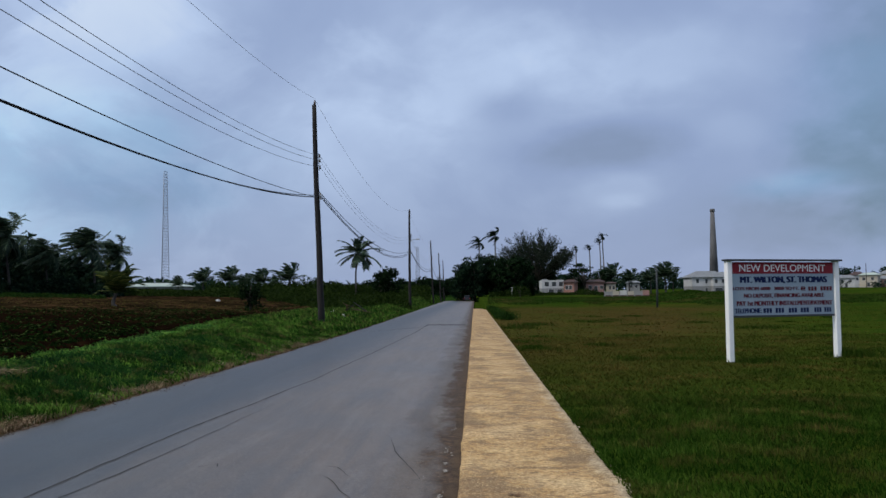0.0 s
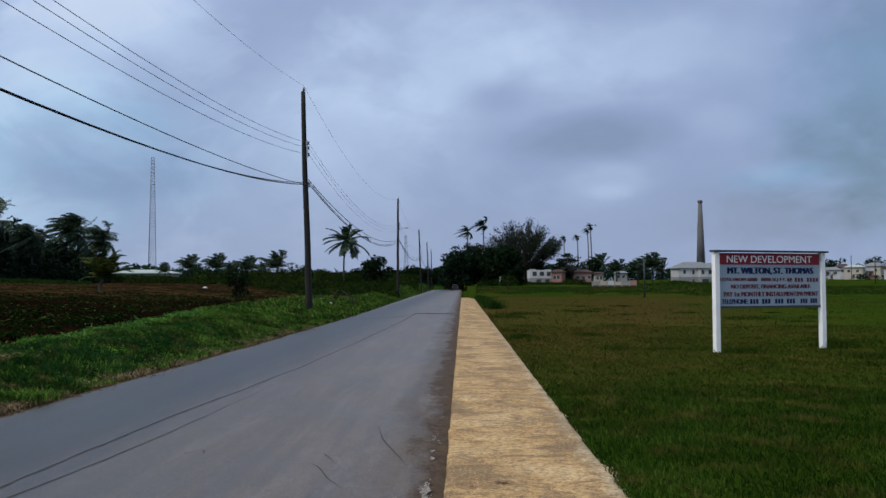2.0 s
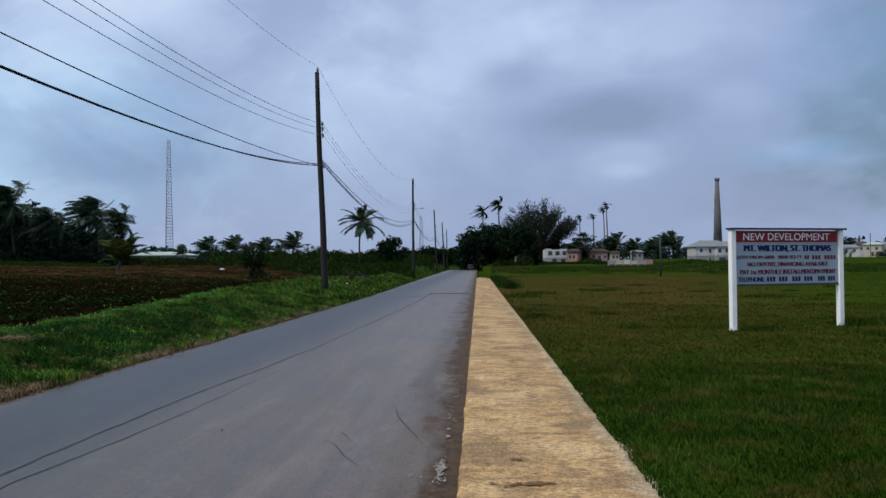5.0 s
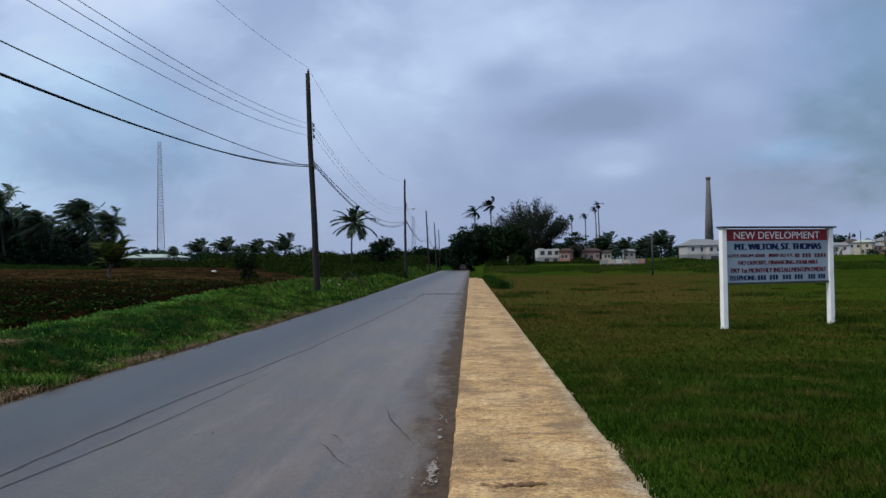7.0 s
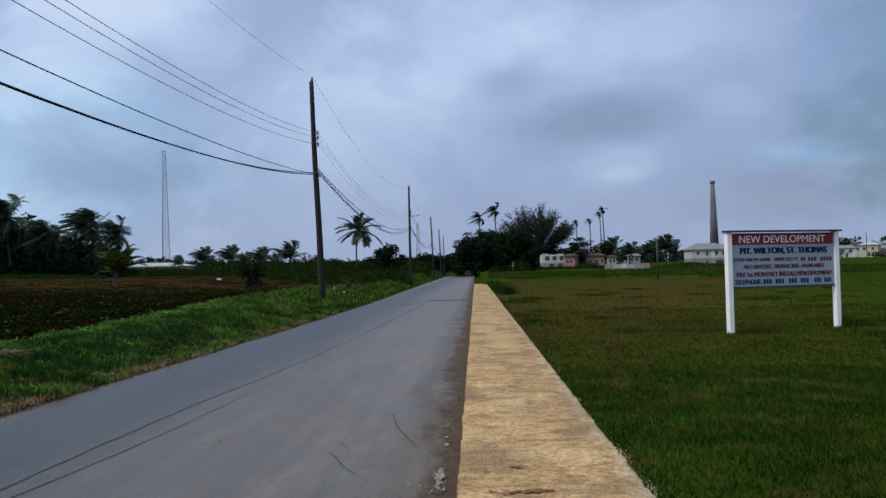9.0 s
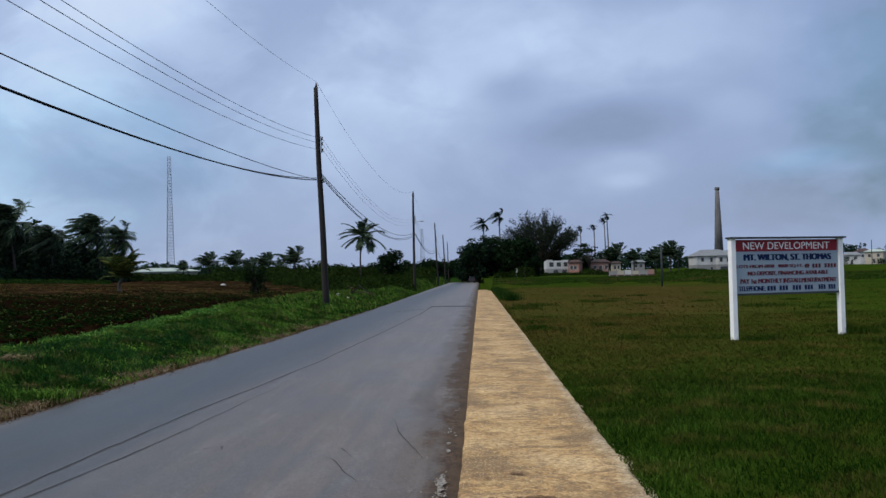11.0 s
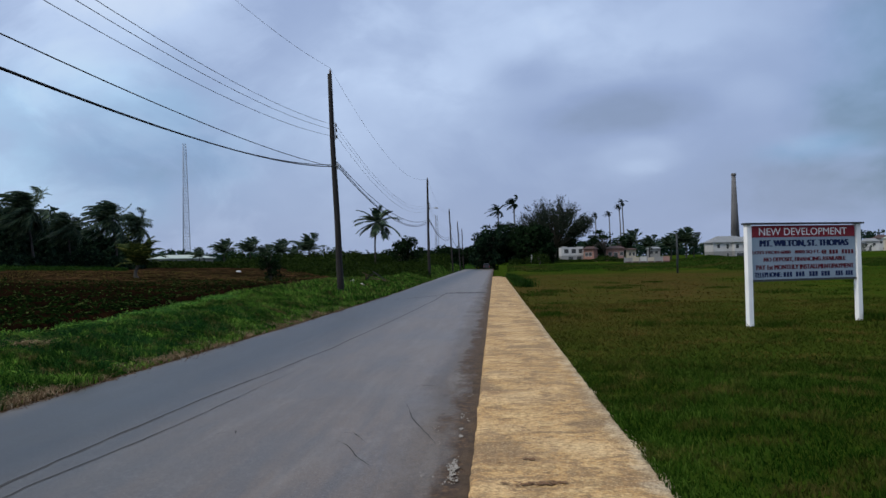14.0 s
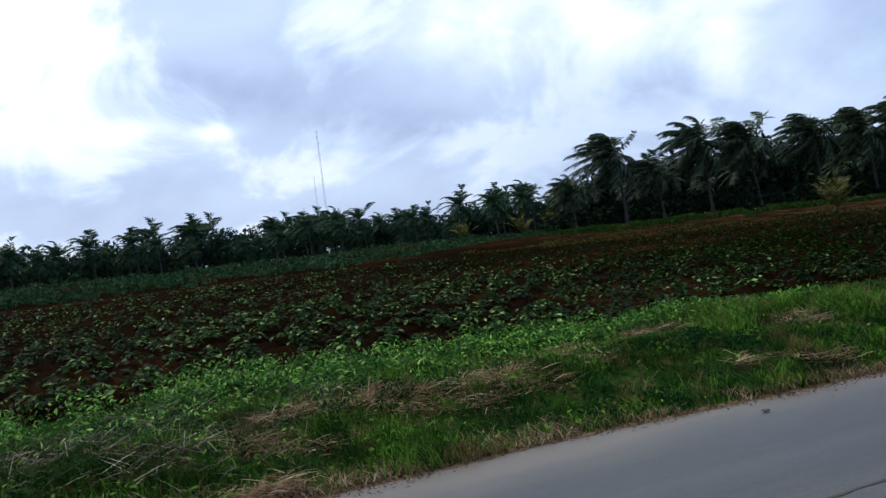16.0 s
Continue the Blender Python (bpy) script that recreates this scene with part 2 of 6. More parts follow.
def mat_concrete():
    m = Nodes("yellowed_concrete", 0.9)
    broad = m.noise(0.8, 5, 0.6)
    base = m.ramp(broad, (0.34, (0.22, 0.120, 0.058)), (0.5, (0.49, 0.286, 0.106)), (0.66, (0.67, 0.450, 0.222)))
    streak = m.noise(3.4, 7, 0.72, (0.75, 1.25, 1), 0.4, 0.8)
    base = m.mix(m.mask(streak, 0.50, 0.64), base, m.mix(0.75, base, (0.70, 0.49, 0.23)))
    base = m.mix(m.mask(streak, 0.48, 0.42), base, m.mix(0.8, base, (0.17, 0.10, 0.055)))
    wash = m.noise(1.3, 6, 0.65, (1, 0.6, 1))
    base = m.mix(m.mask(wash, 0.50, 0.66), base, m.mix(0.5, base, (0.55, 0.40, 0.22)))
    base = m.mix(m.mask(wash, 0.50, 0.40), base, m.mix(0.7, base, (0.155, 0.10, 0.058)))
    sep = m.nt.nodes.new("ShaderNodeSeparateXYZ")
    m.put(m.place(), sep.inputs[0])
    rim = m.nt.nodes.new("ShaderNodeMath")
    rim.operation = "MULTIPLY_ADD"
    m.put(m.noise(2.6, 6, 0.7, (1, 0.6, 1)), rim.inputs[0])
    rim.inputs[1].default_value = 0.7
    m.put(sep.outputs[0], rim.inputs[2])
    base = m.mix(m.mask(rim.outputs[0], 1.40, 1.60), base, m.mix(0.75, base, (0.60, 0.52, 0.38)))
    speck = m.noise(16, 6, 0.78)
    base = m.mix(m.mask(speck, 0.40, 0.56), m.mix(0.75, base, (0.16, 0.10, 0.05)), base)
    chip = m.noise(46, 4, 0.7)
    base = m.mix(m.mask(chip, 0.54, 0.66), base, m.mix(0.6, base, (0.78, 0.60, 0.33)))
    base = m.mix(m.mask(chip, 0.46, 0.36), base, m.mix(0.5, base, (0.15, 0.095, 0.05)))
    grain = m.noise(110, 3)
    base = m.mix(m.mask(grain, 0.35, 0.65), m.mix(0.3, base, (0.16, 0.11, 0.06)), base)
    pit = m.cells(18)
    base = m.mix(m.mask(pit, 0.02, 0.10), (0.13, 0.09, 0.05), base)
    m.bump(m.mix(0.5, grain, speck), 0.6, 0.012)
    return m.done(base, 0.92, 0.2)


def parched(m):
    """How dry the lawn is, 0 to 1: brown along the pavement and in the middle distance, in ragged patches."""
    sep = m.nt.nodes.new("ShaderNodeSeparateXYZ")
    m.put(m.place(), sep.inputs[0])
    out = m.mask(sep.outputs[1], 9.0, 27.0)
    out = m.mix(1.0, out, m.mask(sep.outputs[1], 102.0, 84.0), "MULTIPLY")
    aside = m.nt.nodes.new("ShaderNodeMath")
    aside.operation = "MULTIPLY_ADD"
    m.put(sep.outputs[1], aside.inputs[0])
    aside.inputs[1].default_value = -0.30
    m.put(sep.outputs[0], aside.inputs[2])
    out = m.mix(1.0, out, m.mask(aside.outputs[0], 5.0, -3.0), "MULTIPLY")
    wide = m.mask(m.noise(0.14, 5, 0.6, (1, 0.45, 1)), 0.30, 0.56)
    fine = m.mask(m.noise(1.4, 4, 0.6), 0.30, 0.70)
    return m.mix(1.0, out, m.mix(0.4, wide, fine), "MULTIPLY")


def mat_ground():
    m = Nodes("grassy_ground", 1.0)
    a = m.noise(0.13, 6, 0.6)
    b = m.noise(2.5, 5, 0.6)
    base = m.ramp(a, (0.35, (0.013, 0.036, 0.003)), (0.5, (0.024, 0.048, 0.004)), (0.65, (0.044, 0.052, 0.006)))
    base = m.mix(parched(m), base, m.ramp(b, (0.3, (0.050, 0.035, 0.011)), (0.7, (0.082, 0.050, 0.018))))
    # lush growth on the verge, dark green with brown patches
    sep = m.nt.nodes.new("ShaderNodeSeparateXYZ")
    m.put(m.place(), sep.inputs[0])
    base = m.mix(m.mask(sep.outputs[0], -5.2, -5.8), base, m.ramp(b, (0.3, (0.005, 0.022, 0.004)), (0.55, (0.014, 0.045, 0.006)), (0.70, (0.062, 0.042, 0.022))))
    base = m.mix(m.mask(b, 0.35, 0.7), m.mix(0.35, base, (0.012, 0.018, 0.005)), base)
    m.bump(b, 0.6, 0.08)
    return m.done(base, 1.0, 0.0)


def mat_soil():
    """Dark tilled earth, turning to bare red earth past the crop's far edge."""
    m = Nodes("tilled_soil", 1.0)
    a = m.noise(0.16, 5, 0.6)
    b = m.noise(7, 5, 0.6)
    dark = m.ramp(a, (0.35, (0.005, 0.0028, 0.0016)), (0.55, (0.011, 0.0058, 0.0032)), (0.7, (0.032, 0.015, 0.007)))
    red = m.ramp(m.noise(0.5, 6, 0.7), (0.40, (0.007, 0.007, 0.003)), (0.52, (0.026, 0.016, 0.008)), (0.64, (0.095, 0.052, 0.024)))
    across = m.nt.nodes.new("ShaderNodeVectorMath")
    across.operation = "DOT_PRODUCT"
    across.inputs[1].default_value = (-1.0, 0.75, 0.0)
    m.put(m.place(), across.inputs[0])
    wide = m.noise(0.4, 4, 0.6)
    add = m.nt.nodes.new("ShaderNodeMath")
    add.operation = "MULTIPLY_ADD"
    m.put(wide, add.inputs[0])
    add.inputs[1].default_value = 5.0
    m.put(across.outputs["Value"], add.inputs[2])
    sep = m.nt.nodes.new("ShaderNodeSeparateXYZ")
    m.put(m.place(), sep.inputs[0])
    far = m.mix(m.mask(sep.outputs[1], 24.0, 46.0), dark, red)
    base = m.mix(m.mask(add.outputs[0], 51.5, 57.0), dark, far)
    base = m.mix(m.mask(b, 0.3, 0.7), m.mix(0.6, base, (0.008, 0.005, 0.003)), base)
    m.bump(b, 0.9, 0.1)
    return m.done(base, 1.0, 0.0)


def mat_leaf(name, dark, mid, light, patch=0.12, dry=None, amount=0.0, rough=0.7, trans=0.25, spec=0.02, mid_at=0.5, shade=0.55, lawn=None):
    """Leaves or blades: each its own tone, in patches, some of them dry."""
    m = Nodes(name, rough)
    r = m.island()
    base = m.ramp(r, (0.0, dark), (mid_at, mid), (1.0, light))
    p = m.noise(patch, 4, 0.6)
    # patches drawn towards dark; on the verge they stand for shadowed gaps
    base = m.mix(m.mask(p, 0.45, 0.55) if shade > 0.7 else m.mask(p, 0.4, 0.65), base, m.mix(shade, base, dark))
    if dry:
        q = m.noise(patch * 2.3, 4, 0.6)
        low = m.mask(q, 0.62 - amount * 0.45, 0.8 - amount * 0.4)
        base = m.mix(m.mix(0.35, low, r, "MULTIPLY"), base, dry)
    if lawn:
        base = m.mix(m.mix(0.2, parched(m), r, "MULTIPLY"), base, lawn)
    m.bsdf.inputs["Transmission Weight"].default_value = 0.0
    m.bsdf.inputs["Subsurface Weight"].default_value = 0.0
    mat = m.done(base, rough, spec)
    if trans:
        tr = m.nt.nodes.new("ShaderNodeBsdfTranslucent")
        m.put(base, tr.inputs[0])
        mx = m.nt.nodes.new("ShaderNodeMixShader")
        mx.inputs[0].default_value = trans
        out = m.nt.nodes["Material Output"]
        m.nt.links.new(m.bsdf.outputs[0], mx.inputs[1])
        m.nt.links.new(tr.outputs[0], mx.inputs[2])
        m.nt.links.new(mx.outputs[0], out.inputs[0])
    return mat


def mat_plain(name, colour, rough=0.7, metal=0.0, vary=0.25, scale=3.0, stretch=(1, 1, 1), fine=40, bump=0.15):
    """Paint, wood, metal or plaster with stains and fine grain."""
    m = Nodes(name, rough, metal)
    a = m.noise(scale, 5, 0.6, stretch)
    b = m.noise(fine, 3, 0.6, stretch)
    dark = tuple(c * (1 - vary) for c in colour)
    lite = tuple(min(1.0, c * (1 + vary * 0.5)) for c in colour)
    base = m.ramp(a, (0.3, dark), (0.5, colour), (0.7, lite))
    base = m.mix(m.mask(b, 0.3, 0.7), m.mix(0.3, base, dark), base)
    m.bump(b, bump, 0.01)
    return m.done(base, rough, 0.4)


M_ASPHALT, M_CONCRETE, M_GROUND, M_SOIL = mat_asphalt(), mat_concrete(), mat_ground(), mat_soil()
M_TAR = mat_plain("tar_seam", (0.042, 0.039, 0.038), 0.85, vary=0.5, scale=5)
M_GRIT = mat_plain("gutter_grit", (0.062, 0.038, 0.021), 1.0, vary=0.6, scale=4, fine=60, bump=0.5)
M_EARTH = mat_plain("loose_earth", (0.095, 0.060, 0.034), 0.95, vary=0.6, scale=7, fine=60, bump=0.6)
M_FLAKE = mat_plain("flaked_white_paint", (0.25, 0.225, 0.195), 0.95, vary=0.6, scale=18)
M_DIRT = mat_plain("brown_dirt_scraps", (0.15, 0.078, 0.036), 0.95, vary=0.5, scale=9, fine=60, bump=0.4)
M_LAWN = mat_leaf("lawn_blades", (0.032, 0.052, 0.006), (0.042, 0.066, 0.009), (0.054, 0.082, 0.012), 0.35, (0.110, 0.078, 0.022), 0.30, 0.9, spec=0.0, shade=0.6, lawn=(0.094, 0.058, 0.019))
M_TURF = mat_leaf("near_turf", (0.010, 0.032, 0.003), (0.028, 0.066, 0.007), (0.072, 0.125, 0.020), 0.55, (0.120, 0.090, 0.028), 0.26, 0.9, spec=0.0, shade=0.75, lawn=(0.100, 0.064, 0.020))
M_RANK = mat_leaf("rank_grass", (0.008, 0.026, 0.004), (0.020, 0.052, 0.008), (0.036, 0.078, 0.014), 0.08, (0.06, 0.05, 0.015), 0.08, 0.7)
M_FARGRASS = mat_leaf("far_field_grass", (0.014, 0.034, 0.005), (0.025, 0.052, 0.007), (0.042, 0.074, 0.013), 0.05, (0.08, 0.06, 0.02), 0.25, 0.8, spec=0.0)
M_TALL = mat_leaf("tall_crop_leaves", (0.006, 0.020, 0.010), (0.016, 0.046, 0.017), (0.050, 0.110, 0.042), 0.06, (0.06, 0.03, 0.014), 0.18, 0.7)
# Hard dark patches put the shadow between grass clumps into the blade colour.
M_VERGE = mat_leaf("verge_blades", (0.006, 0.025, 0.004), (0.042, 0.126, 0.013), (0.190, 0.335, 0.050), 1.1, (0.19, 0.125, 0.055), 0.20, 0.7, shade=0.85)
M_STRAW = mat_leaf("dry_straw", (0.09, 0.057, 0.032), (0.22, 0.145, 0.085), (0.48, 0.38, 0.25), 0.8, rough=0.75, trans=0.15, mid_at=0.62)
M_GREYSTRAW = mat_leaf("grey_dead_stalks", (0.020, 0.022, 0.014), (0.12, 0.115, 0.075), (0.42, 0.40, 0.30), 0.8, rough=0.8, trans=0.1, mid_at=0.72)
# The few very pale weed leaves are highlights put into the colour.
M_WEED = mat_leaf("weed_leaves", (0.004, 0.034, 0.005), (0.054, 0.200, 0.020), (0.36, 0.62, 0.11), 1.6, rough=0.55, spec=0.08, mid_at=0.68, shade=0.7)
M_HERB = mat_leaf("dark_herb_leaves", (0.003, 0.016, 0.005), (0.012, 0.050, 0.012), (0.050, 0.130, 0.030), 1.2, rough=0.6, mid_at=0.7)
# Top of the tone range paints leaf sheen onto scattered crop leaves.
M_CROP = mat_leaf("crop_leaves", (0.003, 0.011, 0.003), (0.022, 0.064, 0.011), (0.30, 0.44, 0.15), 0.5, rough=0.6, spec=0.04, mid_at=0.82, shade=0.8)
# Dimmer copy of the crop's leaf colour, for the rows farther off.
M_CROPDIM = mat_leaf("dimmed_crop_leaves", (0.002, 0.006, 0.002), (0.011, 0.027, 0.005), (0.085, 0.120, 0.036), 0.3, rough=0.8, spec=0.0, mid_at=0.86)
M_SCRUB = mat_leaf("scrub_leaves", (0.006, 0.013, 0.002), (0.014, 0.028, 0.005), (0.032, 0.052, 0.010), 0.1, rough=0.7)
M_TREE = mat_leaf("dark_tree_leaves", (0.002, 0.007, 0.003), (0.006, 0.015, 0.005), (0.014, 0.030, 0.011), 0.15, rough=0.7, trans=0.1, spec=0.02)
M_WISPY = mat_leaf("wispy_needles", (0.014, 0.020, 0.015), (0.028, 0.038, 0.026), (0.050, 0.062, 0.042), 0.15, rough=0.7)
M_PALM = mat_leaf("palm_leaflets", (0.009, 0.023, 0.014), (0.035, 0.062, 0.036), (0.150, 0.190, 0.105), 0.3, rough=0.5, trans=0.25, spec=0.10)
# Shade beneath the palms is put into this leaf colour; some trees share it.
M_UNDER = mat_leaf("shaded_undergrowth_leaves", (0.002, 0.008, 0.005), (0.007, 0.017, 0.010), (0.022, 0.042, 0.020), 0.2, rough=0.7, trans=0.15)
M_TUSSOCK = mat_leaf("dark_tussock_blades", (0.004, 0.020, 0.006), (0.014, 0.062, 0.012), (0.060, 0.160, 0.030), 1.0, (0.14, 0.10, 0.045), 0.10, 0.7, mid_at=0.6)
M_TUFT = mat_leaf("dark_lawn_tufts", (0.018, 0.040, 0.004), (0.030, 0.055, 0.007), (0.046, 0.075, 0.012), 0.5, (0.08, 0.06, 0.02), 0.2, 0.9, spec=0.0)
M_THATCH = mat_leaf("brown_thatch", (0.030, 0.018, 0.009), (0.085, 0.052, 0.026), (0.20, 0.135, 0.070), 0.7, rough=0.9, trans=0.0, spec=0.0, mid_at=0.6)
# Palms of the far stand, with bluish haze mixed into the leaflets.
M_FARPALM = mat_leaf("hazed_palm_leaflets", (0.010, 0.028, 0.018), (0.026, 0.058, 0.034), (0.075, 0.125, 0.065), 0.1, rough=0.6, trans=0.2, spec=0.05)
M_YOUNG = mat_leaf("young_palm_leaflets", (0.018, 0.028, 0.007), (0.055, 0.062, 0.016), (0.19, 0.17, 0.055), 0.6, rough=0.5)
# Lightened and blued: the haze before the far woods sits in this colour.
M_WOODS = mat_leaf("hazed_woods_leaves", (0.006, 0.018, 0.013), (0.015, 0.034, 0.022), (0.030, 0.056, 0.032), 0.03, rough=0.8)
M_BARK = mat_plain("grey_bark", (0.045, 0.037, 0.029), 0.9, vary=0.4, scale=2, fine=14, bump=0.5)
M_PALMBARK = mat_plain("grey_palm_bark", (0.038, 0.034, 0.030), 0.9, vary=0.4, scale=2, stretch=(1, 1, 5), fine=14, bump=0.5)
M_BUSHY = mat_leaf("bushy_palm_leaflets", (0.016, 0.028, 0.007), (0.045, 0.062, 0.015), (0.16, 0.16, 0.042), 0.6, rough=0.5, mid_at=0.68)
M_POLE = mat_plain("weathered_pole_wood", (0.016, 0.014, 0.014), 0.95, vary=0.5, scale=2.2, stretch=(6, 6, 0.5), fine=30, bump=0.4)
M_WIRE = mat_plain("black_cable", (0.006, 0.006, 0.007), 0.9)
# Hazy faintness of the wires against the sky, put into their colour.
M_FADEDWIRE = mat_plain("sky_faded_wire", (0.30, 0.335, 0.41), 0.8)
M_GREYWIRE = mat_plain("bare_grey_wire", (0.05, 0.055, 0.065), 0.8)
M_STEEL = mat_plain("galvanised_steel", (0.42, 0.44, 0.47), 0.55, 0.5)
# Grey-blue haze of distance mixed into the masts' steel colour.
M_MAST = mat_plain("hazed_mast_steel", (0.21, 0.235, 0.285), 0.7)
M_CERAMIC = mat_plain("brown_ceramic", (0.10, 0.07, 0.06), 0.3)
M_WHITE = mat_plain("white_paint", (0.80, 0.80, 0.80), 0.5, vary=0.10, scale=1.5)
M_SHEET = mat_plain("pale_blue_sign_face", (0.255, 0.315, 0.375), 0.5, vary=0.10, scale=1.2)
M_REDP = mat_plain("red_sign_band", (0.21, 0.008, 0.018), 0.7, vary=0.12, scale=1.2)
M_INKBLUE = mat_plain("navy_letters", (0.002, 0.010, 0.060), 0.9)
M_INKRED = mat_plain("maroon_letters", (0.085, 0.006, 0.016), 0.9)
M_ROYALBARK = mat_plain("pale_royal_palm_bark", (0.16, 0.16, 0.165), 0.9, vary=0.4, scale=0.6, stretch=(1, 1, 2), fine=8)
M_DARK = mat_plain("dark_trim_and_openings", (0.03, 0.035, 0.04), 0.6)
M_BRICKC = mat_plain("old_chimney_brick", (0.100, 0.098, 0.102), 0.9, vary=0.6, scale=0.35, stretch=(1, 1, 0.35), fine=5)
M_WALLW = mat_plain("white_render", (0.44, 0.44, 0.45), 0.85, vary=0.25, scale=0.4)
M_WALLG = mat_plain("grey_block_wall", (0.22, 0.22, 0.225), 0.9, vary=0.3, scale=0.5)
M_SALMON = mat_plain("salmon_render", (0.29, 0.15, 0.115), 0.85, vary=0.25, scale=0.4)
M_PINK = mat_plain("faded_pink_render", (0.25, 0.14, 0.125), 0.85, vary=0.25, scale=0.4)
M_CREAM = mat_plain("cream_render", (0.38, 0.34, 0.28), 0.85, vary=0.25, scale=0.4)
M_ROOFG = mat_plain("pale_metal_roof", (0.34, 0.39, 0.34), 0.5, vary=0.2, scale=0.3, stretch=(1, 6, 1))
M_ROOFD = mat_plain("grey_shingle_roof", (0.17, 0.18, 0.19), 0.8, vary=0.25, scale=0.6)
M_ROOFR = mat_plain("rust_brown_roof", (0.055, 0.030, 0.026), 0.8, vary=0.3, scale=0.5)
M_GLASS = mat_plain("dark_window_glass", (0.02, 0.024, 0.03), 0.12, bump=0.0)
M_RUBBER = mat_plain("old_rubber", (0.05, 0.05, 0.05), 0.8)
M_STONE = mat_plain("pale_stone", (0.55, 0.52, 0.46), 0.9, vary=0.3, scale=4)
M_CAR = mat_plain("dark_car_paint", (0.02, 0.022, 0.03), 0.3, bump=0.0)


# ---------------------------------------------------------------- mesh helpers
def np_mesh(name, verts, faces, mat):
    """A mesh from an (n, 3) array of points and an array or list of faces."""
    me = bpy.data.meshes.new(name)
    verts = np.asarray(verts, float)
    if isinstance(faces, np.ndarray):
        k, n = faces.shape[1], len(faces)
        me.vertices.add(len(verts))
        me.vertices.foreach_set("co", verts.ravel())
        me.loops.add(n * k)
        me.loops.foreach_set("vertex_index", faces.ravel().astype(np.int32))
        me.polygons.add(n)
        me.polygons.foreach_set("loop_start", np.arange(0, n * k, k, dtype=np.int32))
        me.update(calc_edges=True)
        me.validate()
    else:
        me.from_pydata([tuple(v) for v in verts], [], faces)
    me.materials.append(mat)
    return me


def smooth(me):
    me.polygons.foreach_set("use_smooth", [True] * len(me.polygons))
    return me


def part(name, me, material=None, parent=None, label=""):
    """Links a mesh (or a bmesh) as one object under a thing or part."""
    if isinstance(me, bmesh.types.BMesh):
        data = bpy.data.meshes.new(name)
        me.to_mesh(data)
        me.free()
        data.materials.append(material)
        me = data
    ob = new(name, me)
    if parent is not None:
        ob.parent = parent
    return tagged(ob, label)


def thing(name, label, category, m=None, group="", kind=""):
    ob = new(name)
    ob.empty_display_size = 0.2
    if m is not None:
        ob.matrix_world = m
    return tagged(ob, label, category, group, kind)


def box(bm, x0, x1, y0, y1, z0, z1, bevel=0.0):
    r = bmesh.ops.create_cube(bm, size=1.0, matrix=Matrix.LocRotScale(((x0 + x1) / 2, (y0 + y1) / 2, (z0 + z1) / 2), None, (x1 - x0, y1 - y0, z1 - z0)))
    if bevel:
        edges = list({e for v in r["verts"] for e in v.link_edges})
        bmesh.ops.bevel(bm, geom=edges, offset=bevel, segments=2, affect="EDGES", profile=0.6)


def boxed(x0, x1, y0, y1, z0, z1, bevel=0.0):
    bm = bmesh.new()
    box(bm, x0, x1, y0, y1, z0, z1, bevel)
    return bm


def tube(points, radii, sides=8, caps=True):
    """Points and faces of a tapered tube along a line of points."""
    pts = np.asarray(points, float)
    rad = np.broadcast_to(radii, len(pts))
    verts, faces = [], []
    ang = np.arange(sides) * 2 * np.pi / sides
    for i, p in enumerate(pts):
        t = pts[min(i + 1, len(pts) - 1)] - pts[max(i - 1, 0)]
        t = t / (np.linalg.norm(t) + 1e-9)
        a = np.cross(t, (0.0, 0.0, 1.0) if abs(t[2]) < 0.9 else (1.0, 0.0, 0.0))
        a /= np.linalg.norm(a)
        b = np.cross(t, a)
        verts += [p + rad[i] * (np.cos(q) * a + np.sin(q) * b) for q in ang]
    for i in range(len(pts) - 1):
        for k in range(sides):
            j = (k + 1) % sides
            faces.append((i * sides + k, i * sides + j, (i + 1) * sides + j, (i + 1) * sides + k))
    if caps:
        faces += [tuple(range(sides))[::-1], tuple((len(pts) - 1) * sides + k for k in range(sides))]
    return verts, faces


def tube_mesh(name, points, radii, mat, sides=8):
    v, f = tube(points, radii, sides)
    return smooth(np_mesh(name, np.array(v), f, mat))


def join(*pieces):
    verts, faces = [], []
    for v, f in pieces:
        k = len(verts)
        verts += [tuple(p) for p in v]
        faces += [tuple(i + k for i in q) for q in f]
    return np.array(verts), faces


# ---------------------------------------------------------------- the lie of the land
def road_left(y):
    """The road's left edge."""
    return np.interp(y, [-60, 0, 4, 7.5, 10, 16, 25, 36, 52, 70, 185, 240], [-8.2, -6.85, -6.72, -6.30, -6.0, -5.94, -5.84, -5.84, -5.84, -6.15, -7.7, -8.4])


def ripple(x, y, s=1.0):
    return (np.sin(x * 0.9 * s + 1.3) * np.sin(y * 0.7 * s + 0.4) + 0.6 * np.sin(x * 1.9 * s + y * 1.3 * s) + 0.4 * np.sin(3.1 * s * y - 2.2 * s * x + 2.0)) / 2.0


def patches(x, y, size, seed):
    """Smooth random patches of that size, between 0 and 1."""
    x, y = np.asarray(x, float) / size, np.asarray(y, float) / size
    i, j = np.floor(x), np.floor(y)
    u, v = x - i, y - j
    u, v = u * u * (3 - 2 * u), v * v * (3 - 2 * v)

    def rnd(a, b):
        h = np.sin(a * 127.1 + b * 311.7 + seed * 74.7) * 43758.5453
        return h - np.floor(h)

    return (rnd(i, j) * (1 - u) + rnd(i + 1, j) * u) * (1 - v) + (rnd(i, j + 1) * (1 - u) + rnd(i + 1, j + 1) * u) * v


def step(t):
    t = np.clip(t, 0, 1)
    return t * t * (3 - 2 * t)


